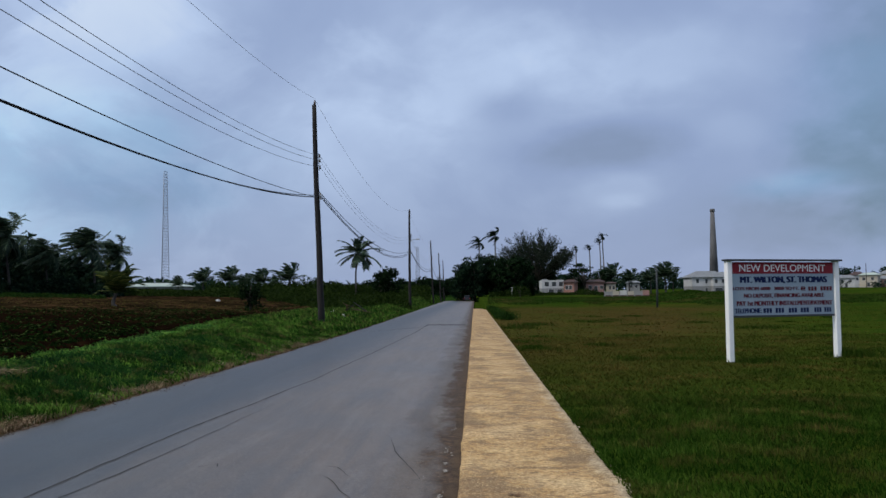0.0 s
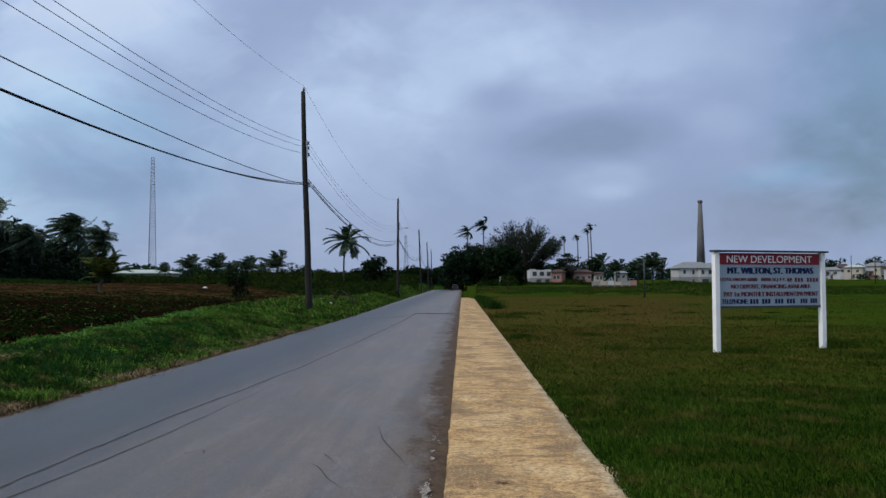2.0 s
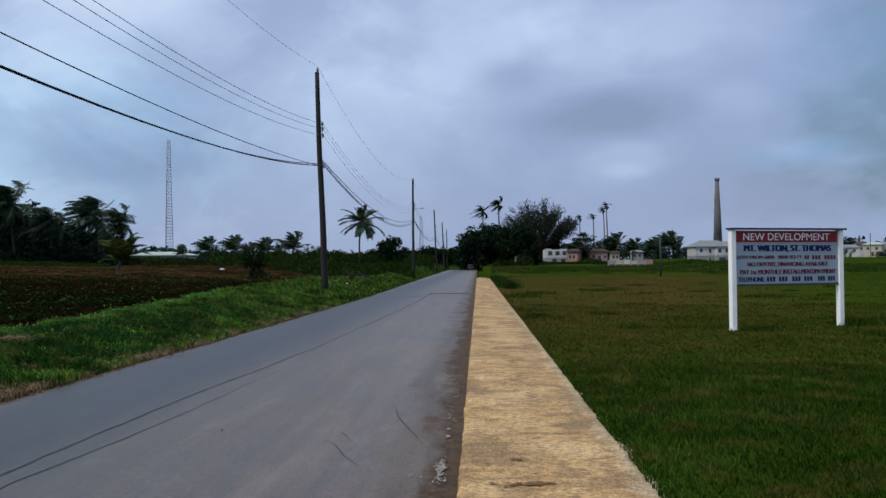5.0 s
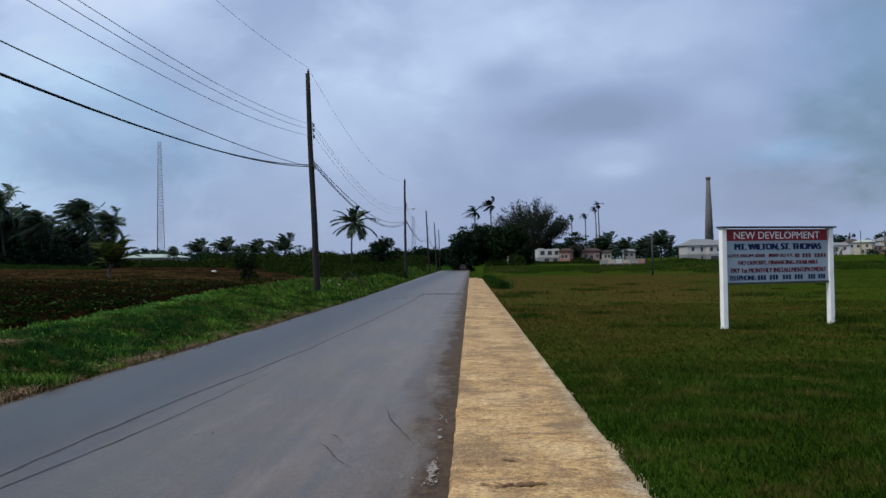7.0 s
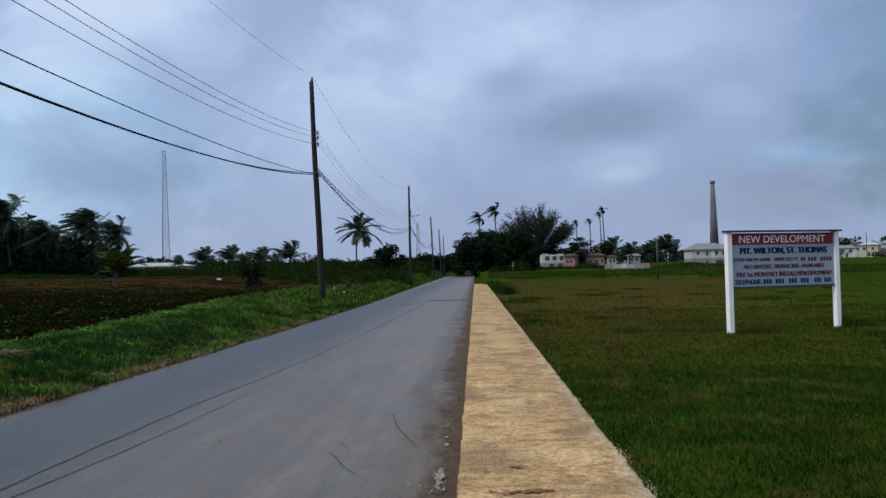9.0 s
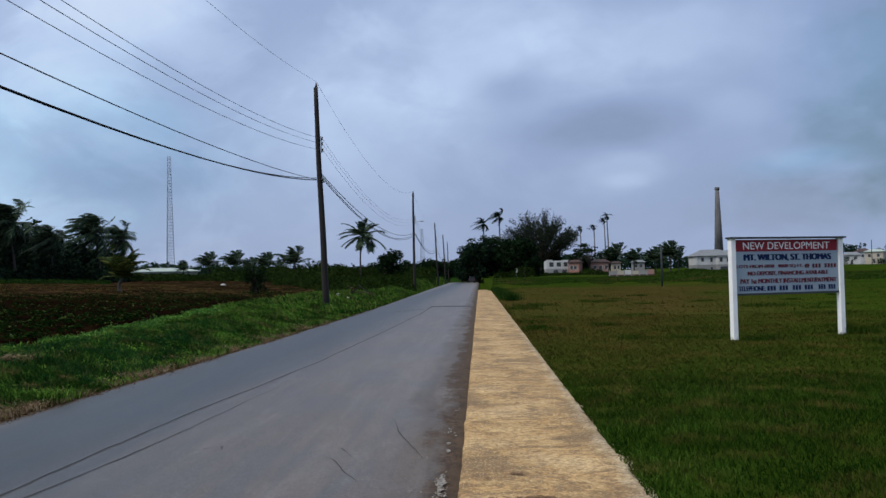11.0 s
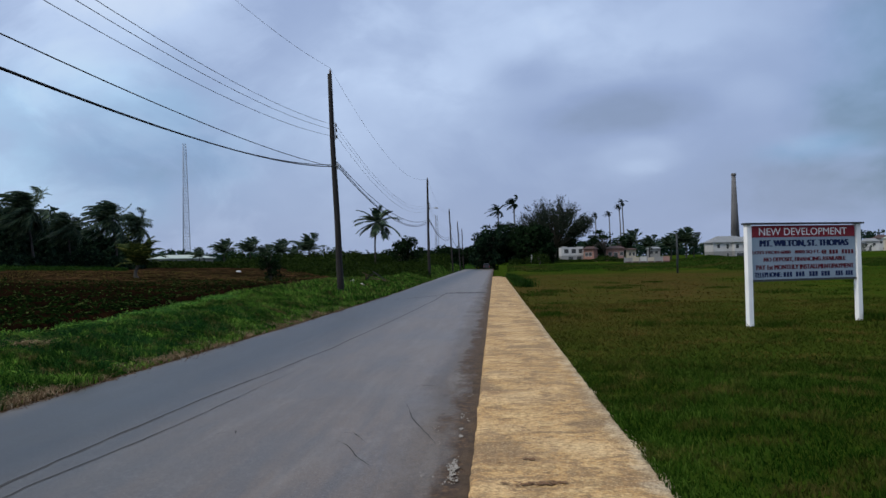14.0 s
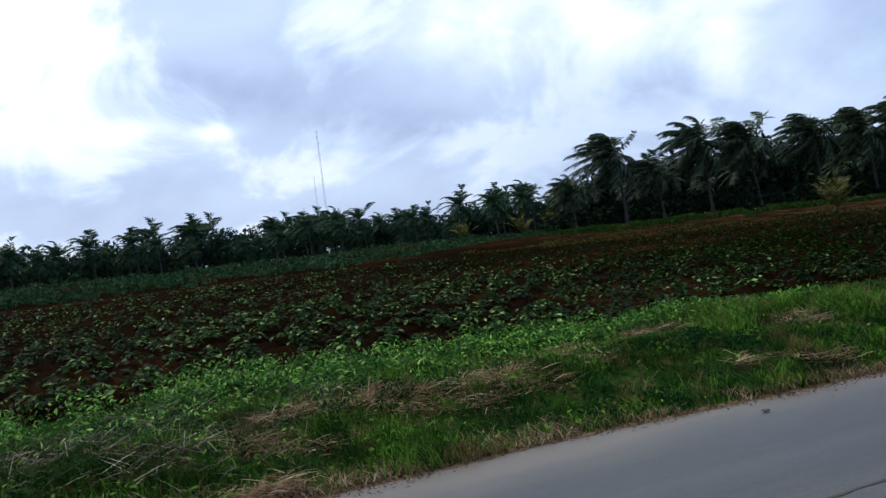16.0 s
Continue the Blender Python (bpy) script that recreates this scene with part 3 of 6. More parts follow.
def land(x, y):
    """Height of the ground."""
    x, y = np.broadcast_arrays(np.asarray(x, float), np.asarray(y, float))
    e = road_left(y)
    bank = np.interp(y, [-60, 0, 20, 40, 95, 150, 250, 600], [0.10, 0.16, 0.20, 0.36, 0.72, 1.2, 1.4, 2.5])
    slope = np.interp(y, [-200, 45, 85, 140, 250, 600], [0.050, 0.050, 0.034, 0.022, 0.014, 0.01])
    s = np.maximum(0, e - x)
    left = -0.12 + (bank + 0.12) * step(s / 2.2) + slope * np.clip(-13 - x, 0, 44) + 0.018 * np.clip(-57 - x, 0, 400)
    left = left + 0.05 * ripple(x, y, 1.2) * step(s / 1.5)
    left = left + 0.14 * (patches(x, y, 1.7, 11) - 0.5) * step(s / 1.5) * step((x + 12.5) / 1.5) * step((45 - y) / 10)
    d = np.hypot(x, y)
    right = np.interp(d, [0, 12, 60, 92, 140, 310, 400, 1000, 4000], [-0.01, 0.0, 0.1, 0.1, 0.7, 1.2, 3.0, 6.0, 10.0])
    right = right + 0.035 * ripple(x, y) * step((x - 1.5) / 2)
    z = np.where(x < -3, left, right)
    under = (x > e) & (x < 1.2) & (y < 232)
    z = np.where(under, -0.40, z)
    far = step((y - 232) / 20)
    mid = (x > e) & (x < 1.2) & (y >= 232)
    return np.where(mid, -0.2 + 1.4 * far, z)


def land1(x, y):
    return float(land(x, y))


def sheet(name, xs, ys, mat, warp=None, lift=0.0):
    X, Y = np.meshgrid(np.asarray(xs, float), np.asarray(ys, float))
    if warp:
        X = warp(X, Y)
    Zz = land(X, Y) + lift
    nx, ny = len(xs), len(ys)
    i = np.arange(nx * ny).reshape(ny, nx)
    faces = np.stack([i[:-1, :-1], i[:-1, 1:], i[1:, 1:], i[1:, :-1]], -1).reshape(-1, 4)
    return np_mesh(name, np.stack([X, Y, Zz], -1).reshape(-1, 3), faces, mat)


def build_ground():
    xs = np.r_[[-3500, -2000, -1200, -800, -600, -450, -350], np.arange(-280, -60, 8), np.arange(-60, -14, 1.5), np.arange(-14, -6.2, 0.35),
               [-6.1, -6.02, -5.98, -5.0, -3.2, -2.8, 0.0, 1.12, 1.19, 1.21], np.arange(1.5, 14, 0.5), np.arange(14, 60, 2.5),
               np.arange(60, 300, 12), [350, 450, 600, 800, 1200, 2000, 3500]]
    ys = np.r_[[-3500, -1500, -700, -350, -200, -120, -80], np.arange(-60, -6, 4), np.arange(-6, 30, 0.75), np.arange(30, 110, 2), np.arange(110, 260, 5),
               np.arange(260, 480, 20), [600, 800, 1200, 2000, 3500]]

    def warp(X, Y):
        return X + (road_left(Y) + 6.0) * step((-3.0 - X) / 2.5)

    tagged(new("ground", smooth(sheet("ground", xs, ys, M_GROUND, warp))), "rough grassy ground rising gently beside the road", "ground", kind="structure")


build_ground()


def build_road():
    ys = np.r_[np.arange(-60, 0, 6), np.arange(0, 60, 1.5), np.arange(60, 236, 6)]
    fr = np.linspace(0, 1, 33)
    rng = np.random.default_rng(3)
    X, Zz = [], []
    for y in ys:
        a = road_left(y) - 0.10 + rng.normal(0, 0.05)
        X.append(a + (-0.155 - a) * fr)
    X = np.array(X)
    Y = np.repeat(ys[:, None], 33, 1)
    crown = -0.12 + 0.045 * np.sin(np.pi * fr)[None, :] + 0 * Y
    i = np.arange(X.size).reshape(X.shape)
    faces = np.stack([i[:-1, :-1], i[:-1, 1:], i[1:, 1:], i[1:, :-1]], -1).reshape(-1, 4)
    road = new("road", smooth(np_mesh("road", np.stack([X, Y, crown], -1).reshape(-1, 3), faces, M_ASPHALT)))
    tagged(road, "worn grey asphalt country road with tarred seams", "road", kind="structure")
    return road


def road_z(x, y):
    a = float(road_left(y)) - 0.10
    f = min(1, max(0, (x - a) / (-0.155 - a)))
    return -0.12 + 0.045 * math.sin(math.pi * f)


def ribbon(points, widths, lift, rng, wob=0.006, step_len=0.15):
    """A thin ragged strip lying on the road."""
    pts = []
    for a, b in zip(points[:-1], points[1:]):
        n = max(2, int(math.dist(a, b) / step_len))
        pts += [(a[0] + (b[0] - a[0]) * k / n, a[1] + (b[1] - a[1]) * k / n) for k in range(n)]
    pts.append(points[-1])
    verts, faces, off = [], [], 0.0
    for i, (x, y) in enumerate(pts):
        j = min(i + 1, len(pts) - 1)
        q = max(j - 1, 0)
        tx, ty = pts[j][0] - pts[q][0], pts[j][1] - pts[q][1]
        n = math.hypot(tx, ty) or 1
        off = off * 0.85 + rng.normal(0, wob)
        w = np.interp(i / max(1, len(pts) - 1), np.linspace(0, 1, len(widths)), widths) * rng.uniform(0.6, 1.4) / 2
        for s in (-1, 1):
            px, py = x - ty / n * (off + s * w), y + tx / n * (off + s * w)
            verts.append((px, py, road_z(px, py) + lift))
        if i:
            faces.append((2 * i - 2, 2 * i - 1, 2 * i + 1, 2 * i))
    return verts, faces


def build_road_marks(road):
    rng = np.random.default_rng(8)
    seams = [
        ([(-4.3, -8), (-3.95, 2), (-3.80, 6.67), (-3.76, 8.7), (-3.70, 10.2), (-3.43, 13.8), (-3.24, 17.2), (-3.04, 22.6), (-2.84, 30), (-2.66, 39.4), (-2.66, 44)], (0.030, 0.030, 0.028, 0.030, 0.034, 0.05)),
        ([(-3.9, -6), (-3.65, 3), (-3.56, 6.3), (-3.41, 7.9), (-3.33, 9.2), (-3.25, 11), (-3.14, 13)], (0.014, 0.018, 0.018, 0.016, 0.006)),
        ([(-2.66, 44), (-2.62, 47.0)], (0.06, 0.10)),
        ([(-2.7, 47.1), (-1.5, 47.3), (-0.4, 47.6)], (1.1, 1.5, 1.3)),
        ([(-5.6, 39.5), (-4.2, 40.8), (-2.66, 44)], (0.04, 0.12, 0.12)),
        ([(-1.02, 10.05), (-0.86, 9.26), (-0.76, 8.78), (-0.64, 8.34), (-0.52, 7.9)], (0.004, 0.010, 0.016, 0.010, 0.004)),
        ([(-1.52, 8.40), (-1.38, 8.36), (-1.31, 8.22), (-1.23, 7.96)], (0.004, 0.010, 0.007, 0.004)),
        ([(-1.49, 8.0), (-1.34, 7.79), (-1.24, 7.56), (-1.17, 7.34), (-1.04, 7.05)], (0.004, 0.009, 0.006, 0.010, 0.004)),
        ([(-0.98, 11.6), (-0.80, 11.62)], (0.01, 0.02, 0.01)),
        ([(-2.75, 8.3), (-2.6, 8.45), (-2.55, 8.3)], (0.01, 0.016, 0.008)),
    ]
    for pts, widths in seams:
        v, f = ribbon(pts, widths, 0.004, rng)
        part("seam", np_mesh("seam", np.array(v), f, M_TAR), parent=road, label="dark tarred seam in the asphalt")
    # silt and grit washed along the kerb, and earth along the left edge
    ys = np.r_[np.arange(-8, 30, 0.12), np.arange(30, 95, 0.6)]

    def strip(name, mat, inner, outer, lift, label):
        verts, faces = [], []
        for i, y in enumerate(ys):
            a, b = inner(y), outer(y)
            for f in (0.0, 0.5, 1.0):
                x = a + (b - a) * f
                verts.append((x, y, road_z(x, y) + lift + (0.004 * rng.random() if f == 0.5 else 0)))
            if i:
                k = 3 * i
                faces += [(k - 3, k - 2, k + 1, k), (k - 2, k - 1, k + 2, k + 1)]
        part(name, np_mesh(name, np.array(verts), faces, mat), parent=ROAD, label=label)

    def ragged(base, slow, fast, seed):
        return lambda y: base + slow * noise.noise((seed, y * 0.3, 1)) + fast * noise.noise((seed, y * 2.7, 2)) + 0.3 * fast * rng.normal()

    thin = ragged(0.10, 0.05, 0.06, 7.0)
    strip("gutter_grit", M_GRIT, lambda y: -0.158 - max(0.03, thin(y)), lambda y: -0.157, 0.006, "brown grit washed against the kerb")
    earth = ragged(0.05, 0.06, 0.08, 13.0)
    strip("edge_earth", M_EARTH, lambda y: float(road_left(y)) - 0.12, lambda y: float(road_left(y)) + min(0.20, max(-0.02, earth(y))), 0.003, "earth spilling over the road's edge")
    # flaked white paint: one large worn patch, then scraps
    for cx, cy, n, sx, sy, big in ((-0.315, 6.95, 95, 0.020, 0.15, 0.016), (-0.33, 6.6, 26, 0.03, 0.10, 0.010), (-0.30, 8.25, 9, 0.010, 0.05, 0.020), (-0.31, 8.58, 8, 0.010, 0.04, 0.018), (-0.31, 9.3, 12, 0.02, 0.12, 0.016),
                               (-0.55, 8.55, 6, 0.02, 0.08, 0.010), (-0.50, 7.9, 7, 0.02, 0.10, 0.011), (-0.54, 6.7, 8, 0.03, 0.08, 0.012), (-0.28, 10.6, 8, 0.018, 0.2, 0.014)):
        verts, faces = [], []
        for _ in range(n):
            x, y, r = cx + rng.normal(0, sx), cy + rng.normal(0, sy), rng.uniform(0.3, 1.0) * big
            k, m = len(verts), 9
            lift = 0.012 + 0.003 * rng.random()
            for q in range(m):
                a, rr = q * 2 * math.pi / m, r * rng.uniform(0.45, 1.3)
                verts.append((x + 0.8 * rr * math.cos(a), y + 2.2 * rr * math.sin(a), road_z(x, y) + lift))
            faces.append(tuple(range(k, k + m)))
        part("paint_flakes", np_mesh("paint_flakes", np.array(verts), faces, M_FLAKE), parent=road, label="flaked white kerb paint in the gutter")


def build_pavement():
    rng = np.random.default_rng(5)
    ys = np.r_[np.arange(-12, 30, 0.15), np.arange(30, 96, 0.6)]
    verts, faces = [], []
    for i, y in enumerate(ys):
        r = 1.27 + 0.05 * noise.noise((1, y * 0.35, 0)) + 0.06 * noise.noise((3, y * 1.7, 4)) + 0.025 * rng.normal()
        if y > 88:
            r -= (y - 88) * 0.12
        l = -0.155 + 0.006 * rng.normal()
        row = [(l, -0.16), (l + 0.004, -0.018), (l + 0.018, -0.002), (l + 0.06, 0.004), (0.2, 0.006), (0.55, 0.010), (0.9, 0.006), (r - 0.12, 0.004), (r - 0.01, -0.004), (r, -0.10)]
        verts += [(x, y, z + (0.004 * noise.noise((x * 3, y * 3, 9)) if 1 < k < 8 else 0)) for k, (x, z) in enumerate(row)]
        if i:
            a, b = (i - 1) * 10, i * 10
            faces += [(a + k, a + k + 1, b + k + 1, b + k) for k in range(9)]
    faces += [tuple(range(10)), tuple(range((len(ys) - 1) * 10, len(ys) * 10))[::-1]]
    pav = tagged(new("pavement", smooth(np_mesh("pavement", np.array(verts), faces, M_CONCRETE))), "yellowed worn concrete pavement with a ragged grassy edge", "pavement", kind="structure")
    # dirt stain and fallen leaf scraps
    for cx, cy, w, h, n in ((0.34, 6.0, 0.16, 0.05, 80), (0.30, 6.75, 0.04, 0.02, 12), (0.05, 6.6, 0.03, 0.02, 5), (0.75, 9.5, 0.05, 0.04, 5), (0.2, 12.3, 0.06, 0.04, 6)):
        verts, faces = [], []
        for _ in range(n):
            x, y, r = cx + rng.normal(0, w * 0.6), cy + rng.normal(0, h * 0.6), rng.uniform(0.004, 0.020)
            k = len(verts)
            for q in range(6):
                a, rr = q * math.pi / 3, r * rng.uniform(0.5, 1.3)
                verts.append((x + 1.5 * rr * math.cos(a), y + rr * math.sin(a), 0.0155 + 0.006 * rng.random()))
            faces.append(tuple(range(k, k + 6)))
        part("dirt_patch", np_mesh("dirt_patch", np.array(verts), faces, M_DIRT), parent=pav, label="brown patch of dirt and leaf scraps")


def field_front(y):
    """Where the verge gives way to the field."""
    return np.interp(y, [-60, 4, 8, 13, 28, 44, 130], [-12.0, -12.0, -11.2, -10.5, -10.5, -12.5, -13.2])


def crop_edge(y):
    """The crop's far edge."""
    return np.interp(y, [-60, 12, 20, 24, 36, 41, 46, 53, 62, 100], [-42, -42, -40, -37, -33, -26, -20, -16, -14, -13])


def build_field():
    """Soil in ridges beside the verge, smooth and red towards the palms."""
    xs = np.r_[np.arange(-60.0, -40, 0.8), np.arange(-40.0, -9.6, 0.25)]
    ys = np.r_[np.arange(-60, 125, 1.5)]
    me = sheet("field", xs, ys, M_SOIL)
    co = np.empty(len(me.vertices) * 3)
    me.vertices.foreach_get("co", co)
    co = co.reshape(-1, 3)
    edge = step((field_front(co[:, 1]) - co[:, 0]) / 0.6) * step((co[:, 0] + 60) / 0.8)
    ridge = step((co[:, 0] - crop_edge(co[:, 1])) / 2.0)
    co[:, 2] += -0.05 + edge * (0.12 + ridge * (0.02 + 0.12 * np.cos(co[:, 0] * 2 * np.pi / 1.0)) + 0.05 * ripple(co[:, 0] * 3, co[:, 1]))
    me.vertices.foreach_set("co", co.ravel())
    me.update()
    tagged(new("field", smooth(me)), "dark tilled soil in low ridges, red and bare beyond", "field", kind="structure")


ROAD = build_road()
build_pavement()
build_field()


# ---------------------------------------------------------------- the sign
SIGN_L, SIGN_R = (5.77, 19.35), (8.58, 20.35)


def lettering(name, text, width, height, mat, parent, x, z, y, label="", bold=0.007):
    """Flat letters, one mesh, fitted into a width and a height."""
    cu = bpy.data.curves.new(name, "FONT")
    cu.body, cu.align_x, cu.align_y, cu.extrude = text, "LEFT", "BOTTOM", 0.002
    tmp = bpy.data.objects.new(name, cu)
    scene.collection.objects.link(tmp)
    bpy.context.view_layer.update()
    me = bpy.data.meshes.new_from_object(tmp.evaluated_get(bpy.context.evaluated_depsgraph_get()))
    bpy.data.objects.remove(tmp)
    co = np.empty(len(me.vertices) * 3)
    me.vertices.foreach_get("co", co)
    co = co.reshape(-1, 3)
    lo, hi = co.min(0), co.max(0)
    u = (co[:, 0] - lo[0]) / (hi[0] - lo[0]) * width + x
    v = (co[:, 1] - lo[1]) / (hi[1] - lo[1]) * height + z
    pts = np.stack([u, y - co[:, 2], v], -1)
    root = list(range(len(pts)))

    def find(i):
        while root[i] != i:
            root[i] = root[root[i]]
            i = root[i]
        return i

    polys = [tuple(p.vertices) for p in me.polygons]
    for p in polys:
        for q in p[1:]:
            root[find(q)] = find(p[0])
    groups = {}
    for p in polys:
        groups.setdefault(find(p[0]), []).append(p)
    for faces in groups.values():
        ids = sorted({i for p in faces for i in p})
        back = {i: k for k, i in enumerate(ids)}
        here, shape = pts[ids], [tuple(back[i] for i in p) for p in faces]
        # a heavy stroke: the letter thrice, a hair apart
        heavy = [(-bold, 0.0), (0.0, -0.0006), (bold, -0.0012)] if bold else [(0.0, 0.0)]
        vv = np.concatenate([here + np.array((dx, dy, 0.0)) for dx, dy in heavy])
        ff = [tuple(i + k * len(here) for i in p) for k in range(len(heavy)) for p in shape]
        part(name, np_mesh(name, vv, ff, mat), parent=parent, label=label)
    bpy.data.meshes.remove(me)


def build_sign():
    dx, dy = SIGN_R[0] - SIGN_L[0], SIGN_R[1] - SIGN_L[1]
    w = math.hypot(dx, dy)
    z0 = land1(*SIGN_L)
    sign = thing("billboard", "white-posted land sale sign with a red heading on grass", "sign", pose(SIGN_L[0], SIGN_L[1], z0, 0, 0, math.degrees(math.atan2(dy, dx))))
    top = 2.30
    for x, tilt in ((0.0, 0.0), (w, 0.0)):
        bm = boxed(x - 0.062, x + 0.062, -0.08, 0.055, -0.35 if x == 0 else -0.25, top, 0.012)
        part("post", bm, M_WHITE, sign, "square white painted timber post")
    b0, b1, zb, zt = 0.065, w - 0.065, 1.05, 2.275
    part("board", boxed(b0, b1, -0.035, 0.0, zb, zt, 0.004), M_SHEET, sign, "pale blue painted sheet board")
    part("heading_band", boxed(b0 + 0.02, b1 - 0.02, -0.041, -0.034, zt - 0.27, zt - 0.012, 0.002), M_REDP, sign, "red band behind the heading")
    part("top_cap", boxed(-0.10, w + 0.12, -0.13, 0.08, top - 0.005, top + 0.035, 0.006), M_DARK, sign, "thin dark capping strip")
    part("bottom_rail", boxed(b0, b1, -0.045, 0.03, zb - 0.045, zb + 0.002, 0.004), M_DARK, sign, "dark bottom rail")
    part("back_rail", boxed(b0, b1, 0.0, 0.05, 1.55, 1.64, 0.004), M_WHITE, sign)
    W = b1 - b0
    lettering("letter", "NEW DEVELOPMENT", W * 0.84, 0.165, M_WHITE, sign, b0 + W * 0.075, zt - 0.225, -0.044, "white heading letters", 0.0)
    rows = [("letter", "MT. WILTON, ST. THOMAS", 0.84, 0.085, 0.165, 0.50, M_INKBLUE),
            ("letter", "LOTS FROM 6000   8000 SQ FT. @", 0.70, 0.01, 0.10, 0.67, M_INKRED),
            ("letter", "NO DEPOSIT, FINANCING AVAILABLE", 0.78, 0.115, 0.108, 0.835, M_INKRED),
            ("letter", "PAY 1st MONTHLY INSTALLMENT/PAYMENT", 0.93, 0.045, 0.108, 1.005, M_INKRED),
            ("letter", "TELEPHONE:", 0.25, 0.025, 0.112, 1.175, M_INKBLUE)]
    for name, text, ww, x, h, down, mat in rows:
        lettering(name, text, W * ww, h, mat, sign, b0 + W * x, zt - down, -0.0375, bold=0.020 if h > 0.15 else 0.008)
    for x, ww in ((0.295, 0.205), (0.54, 0.205), (0.795, 0.175)):
        for k in range(7):
            if k != 3:
                xx = b0 + W * (x + ww * k / 7)
                part("number_bar", boxed(xx, xx + W * ww / 9.5, -0.0395, -0.035, zt - 1.175, zt - 1.065), M_INKBLUE, sign)
    for k in range(8):
        if k not in (3,):
            xx = b0 + W * (0.74 + 0.245 * k / 8)
            part("number_bar", boxed(xx, xx + W * 0.021, -0.0395, -0.035, zt - 0.67, zt - 0.575), M_INKRED, sign)


build_sign()


# ---------------------------------------------------------------- poles, wires and masts
POLES = [(-7.6, -16.0, 11.2), (-7.42, 40.6, 11.0), (-7.3, 95.0, 11.2), (-7.3, 150.0, 11.2), (-7.75, 194.0, 11.2), (-8.5, 236.0, 11.2), (-6.6, 300.0, 11.2), (-5.6, 330.0, 12.2)]
LEANS = (0.0, 1.8, 0.0, 2.4, 2.2, 1.8, -1.0, 0.5)      # degrees to the left


def pole_x(k, z):
    x, y, top = POLES[k]
    return x - math.tan(radians(LEANS[k])) * (z - land1(x, y))


def build_pole(k):
    x, y, top = POLES[k]
    g = land1(x, y)
    h = top - g
    ob = thing("utility_pole", "tall weathered wooden utility pole in the grass verge", "utility pole", pose(x, y, g, 0, -LEANS[k], 0), "utility poles")
    rng = np.random.default_rng(20 + k)
    zs = np.linspace(-0.4, h, 12)
    wob = np.cumsum(rng.normal(0, 0.012, 12))
    pts = np.stack([wob - wob[1], wob * 0.5, zs], -1)
    part("shaft", tube_mesh("shaft", pts, np.linspace(0.17, 0.105, 12), M_POLE, 10), parent=ob)
    part("top_pin", tube_mesh("top_pin", [(0.02, 0, h - 0.03), (0.02, 0, h + 0.10), (0.02, 0, h + 0.22)], [0.05, 0.06, 0.03], M_CERAMIC, 8), parent=ob, label="pole top insulator")
    rack = boxed(0.11, 0.15, -0.03, 0.03, 7.75 - g, 8.60 - g, 0.005)
    part("rack", rack, M_STEEL, ob, "upright steel insulator rack")
    for z in (7.9, 8.22, 8.46):
        part("spool", tube_mesh("spool", [(0.13, 0, z - g - 0.05), (0.19, 0, z - g - 0.05), (0.19, 0, z - g + 0.05), (0.13, 0, z - g + 0.05)], [0.03, 0.055, 0.055, 0.03], M_CERAMIC, 8), parent=ob, label="brown spool insulator")
    part("cable_clamp", boxed(0.09, 0.20, -0.05, 0.05, 6.3 - g, 6.6 - g, 0.01), M_STEEL, ob)
    if k == 2:
        part("lamp_arm", tube_mesh("lamp_arm", [(0, 0, 7.6 - g), (0.4, -0.05, 7.9 - g), (0.85, -0.1, 7.95 - g)], 0.025, M_STEEL, 6), parent=ob)
        part("lamp_head", boxed(0.75, 1.15, -0.2, 0.0, 7.85 - g, 8.0 - g, 0.03), M_STEEL, ob, "small grey street lamp head")


for k in range(len(POLES)):
    build_pole(k)


def wire(k, z, sag, radius, mat, dx=0.0, label="overhead line", steps=28):
    a, b = POLES[k], POLES[k + 1]
    xa, xb = pole_x(k, z) + dx, pole_x(k + 1, z) + dx
    pts = []
    for i in range(steps + 1):
        s = i / steps
        pts.append((xa + (xb - xa) * s, a[1] + (b[1] - a[1]) * s, z - 4 * sag * s * (1 - s)))
    ob = tagged(new("overhead_wire", tube_mesh("overhead_wire", pts, radius, mat, 5)), label, "wire", "wires between the poles")
    return ob


for k in range(5):
    n = 1.0 if k < 2 else 0.9
    cables = ((6.44, 1.70, 0.021, 0.16), (6.54, 1.80, 0.016, 0.12), (6.40, 1.10, 0.013, 0.10)) if k == 0 else ((6.44, 1.55, 0.022, 0.16), (6.60, 1.60, 0.018, 0.12), (6.70, 1.35, 0.018, 0.10))
    for z, sag, r, dx in cables:
        wire(k, z, sag * n, r, M_WIRE, dx, "black telephone cable strung between poles")
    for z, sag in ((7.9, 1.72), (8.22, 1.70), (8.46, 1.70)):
        # spans past the first pole take the colour faded towards the sky
        wire(k, z, sag * n, 0.008 if k < 1 else 0.007, M_GREYWIRE if k < 1 else M_FADEDWIRE, 0.19, "thin grey power wire strung between poles")
    wire(k, 11.3, 1.85 * n, 0.0065, M_FADEDWIRE, 0.02, "thin wire along the pole tops, paled to fade into the sky")


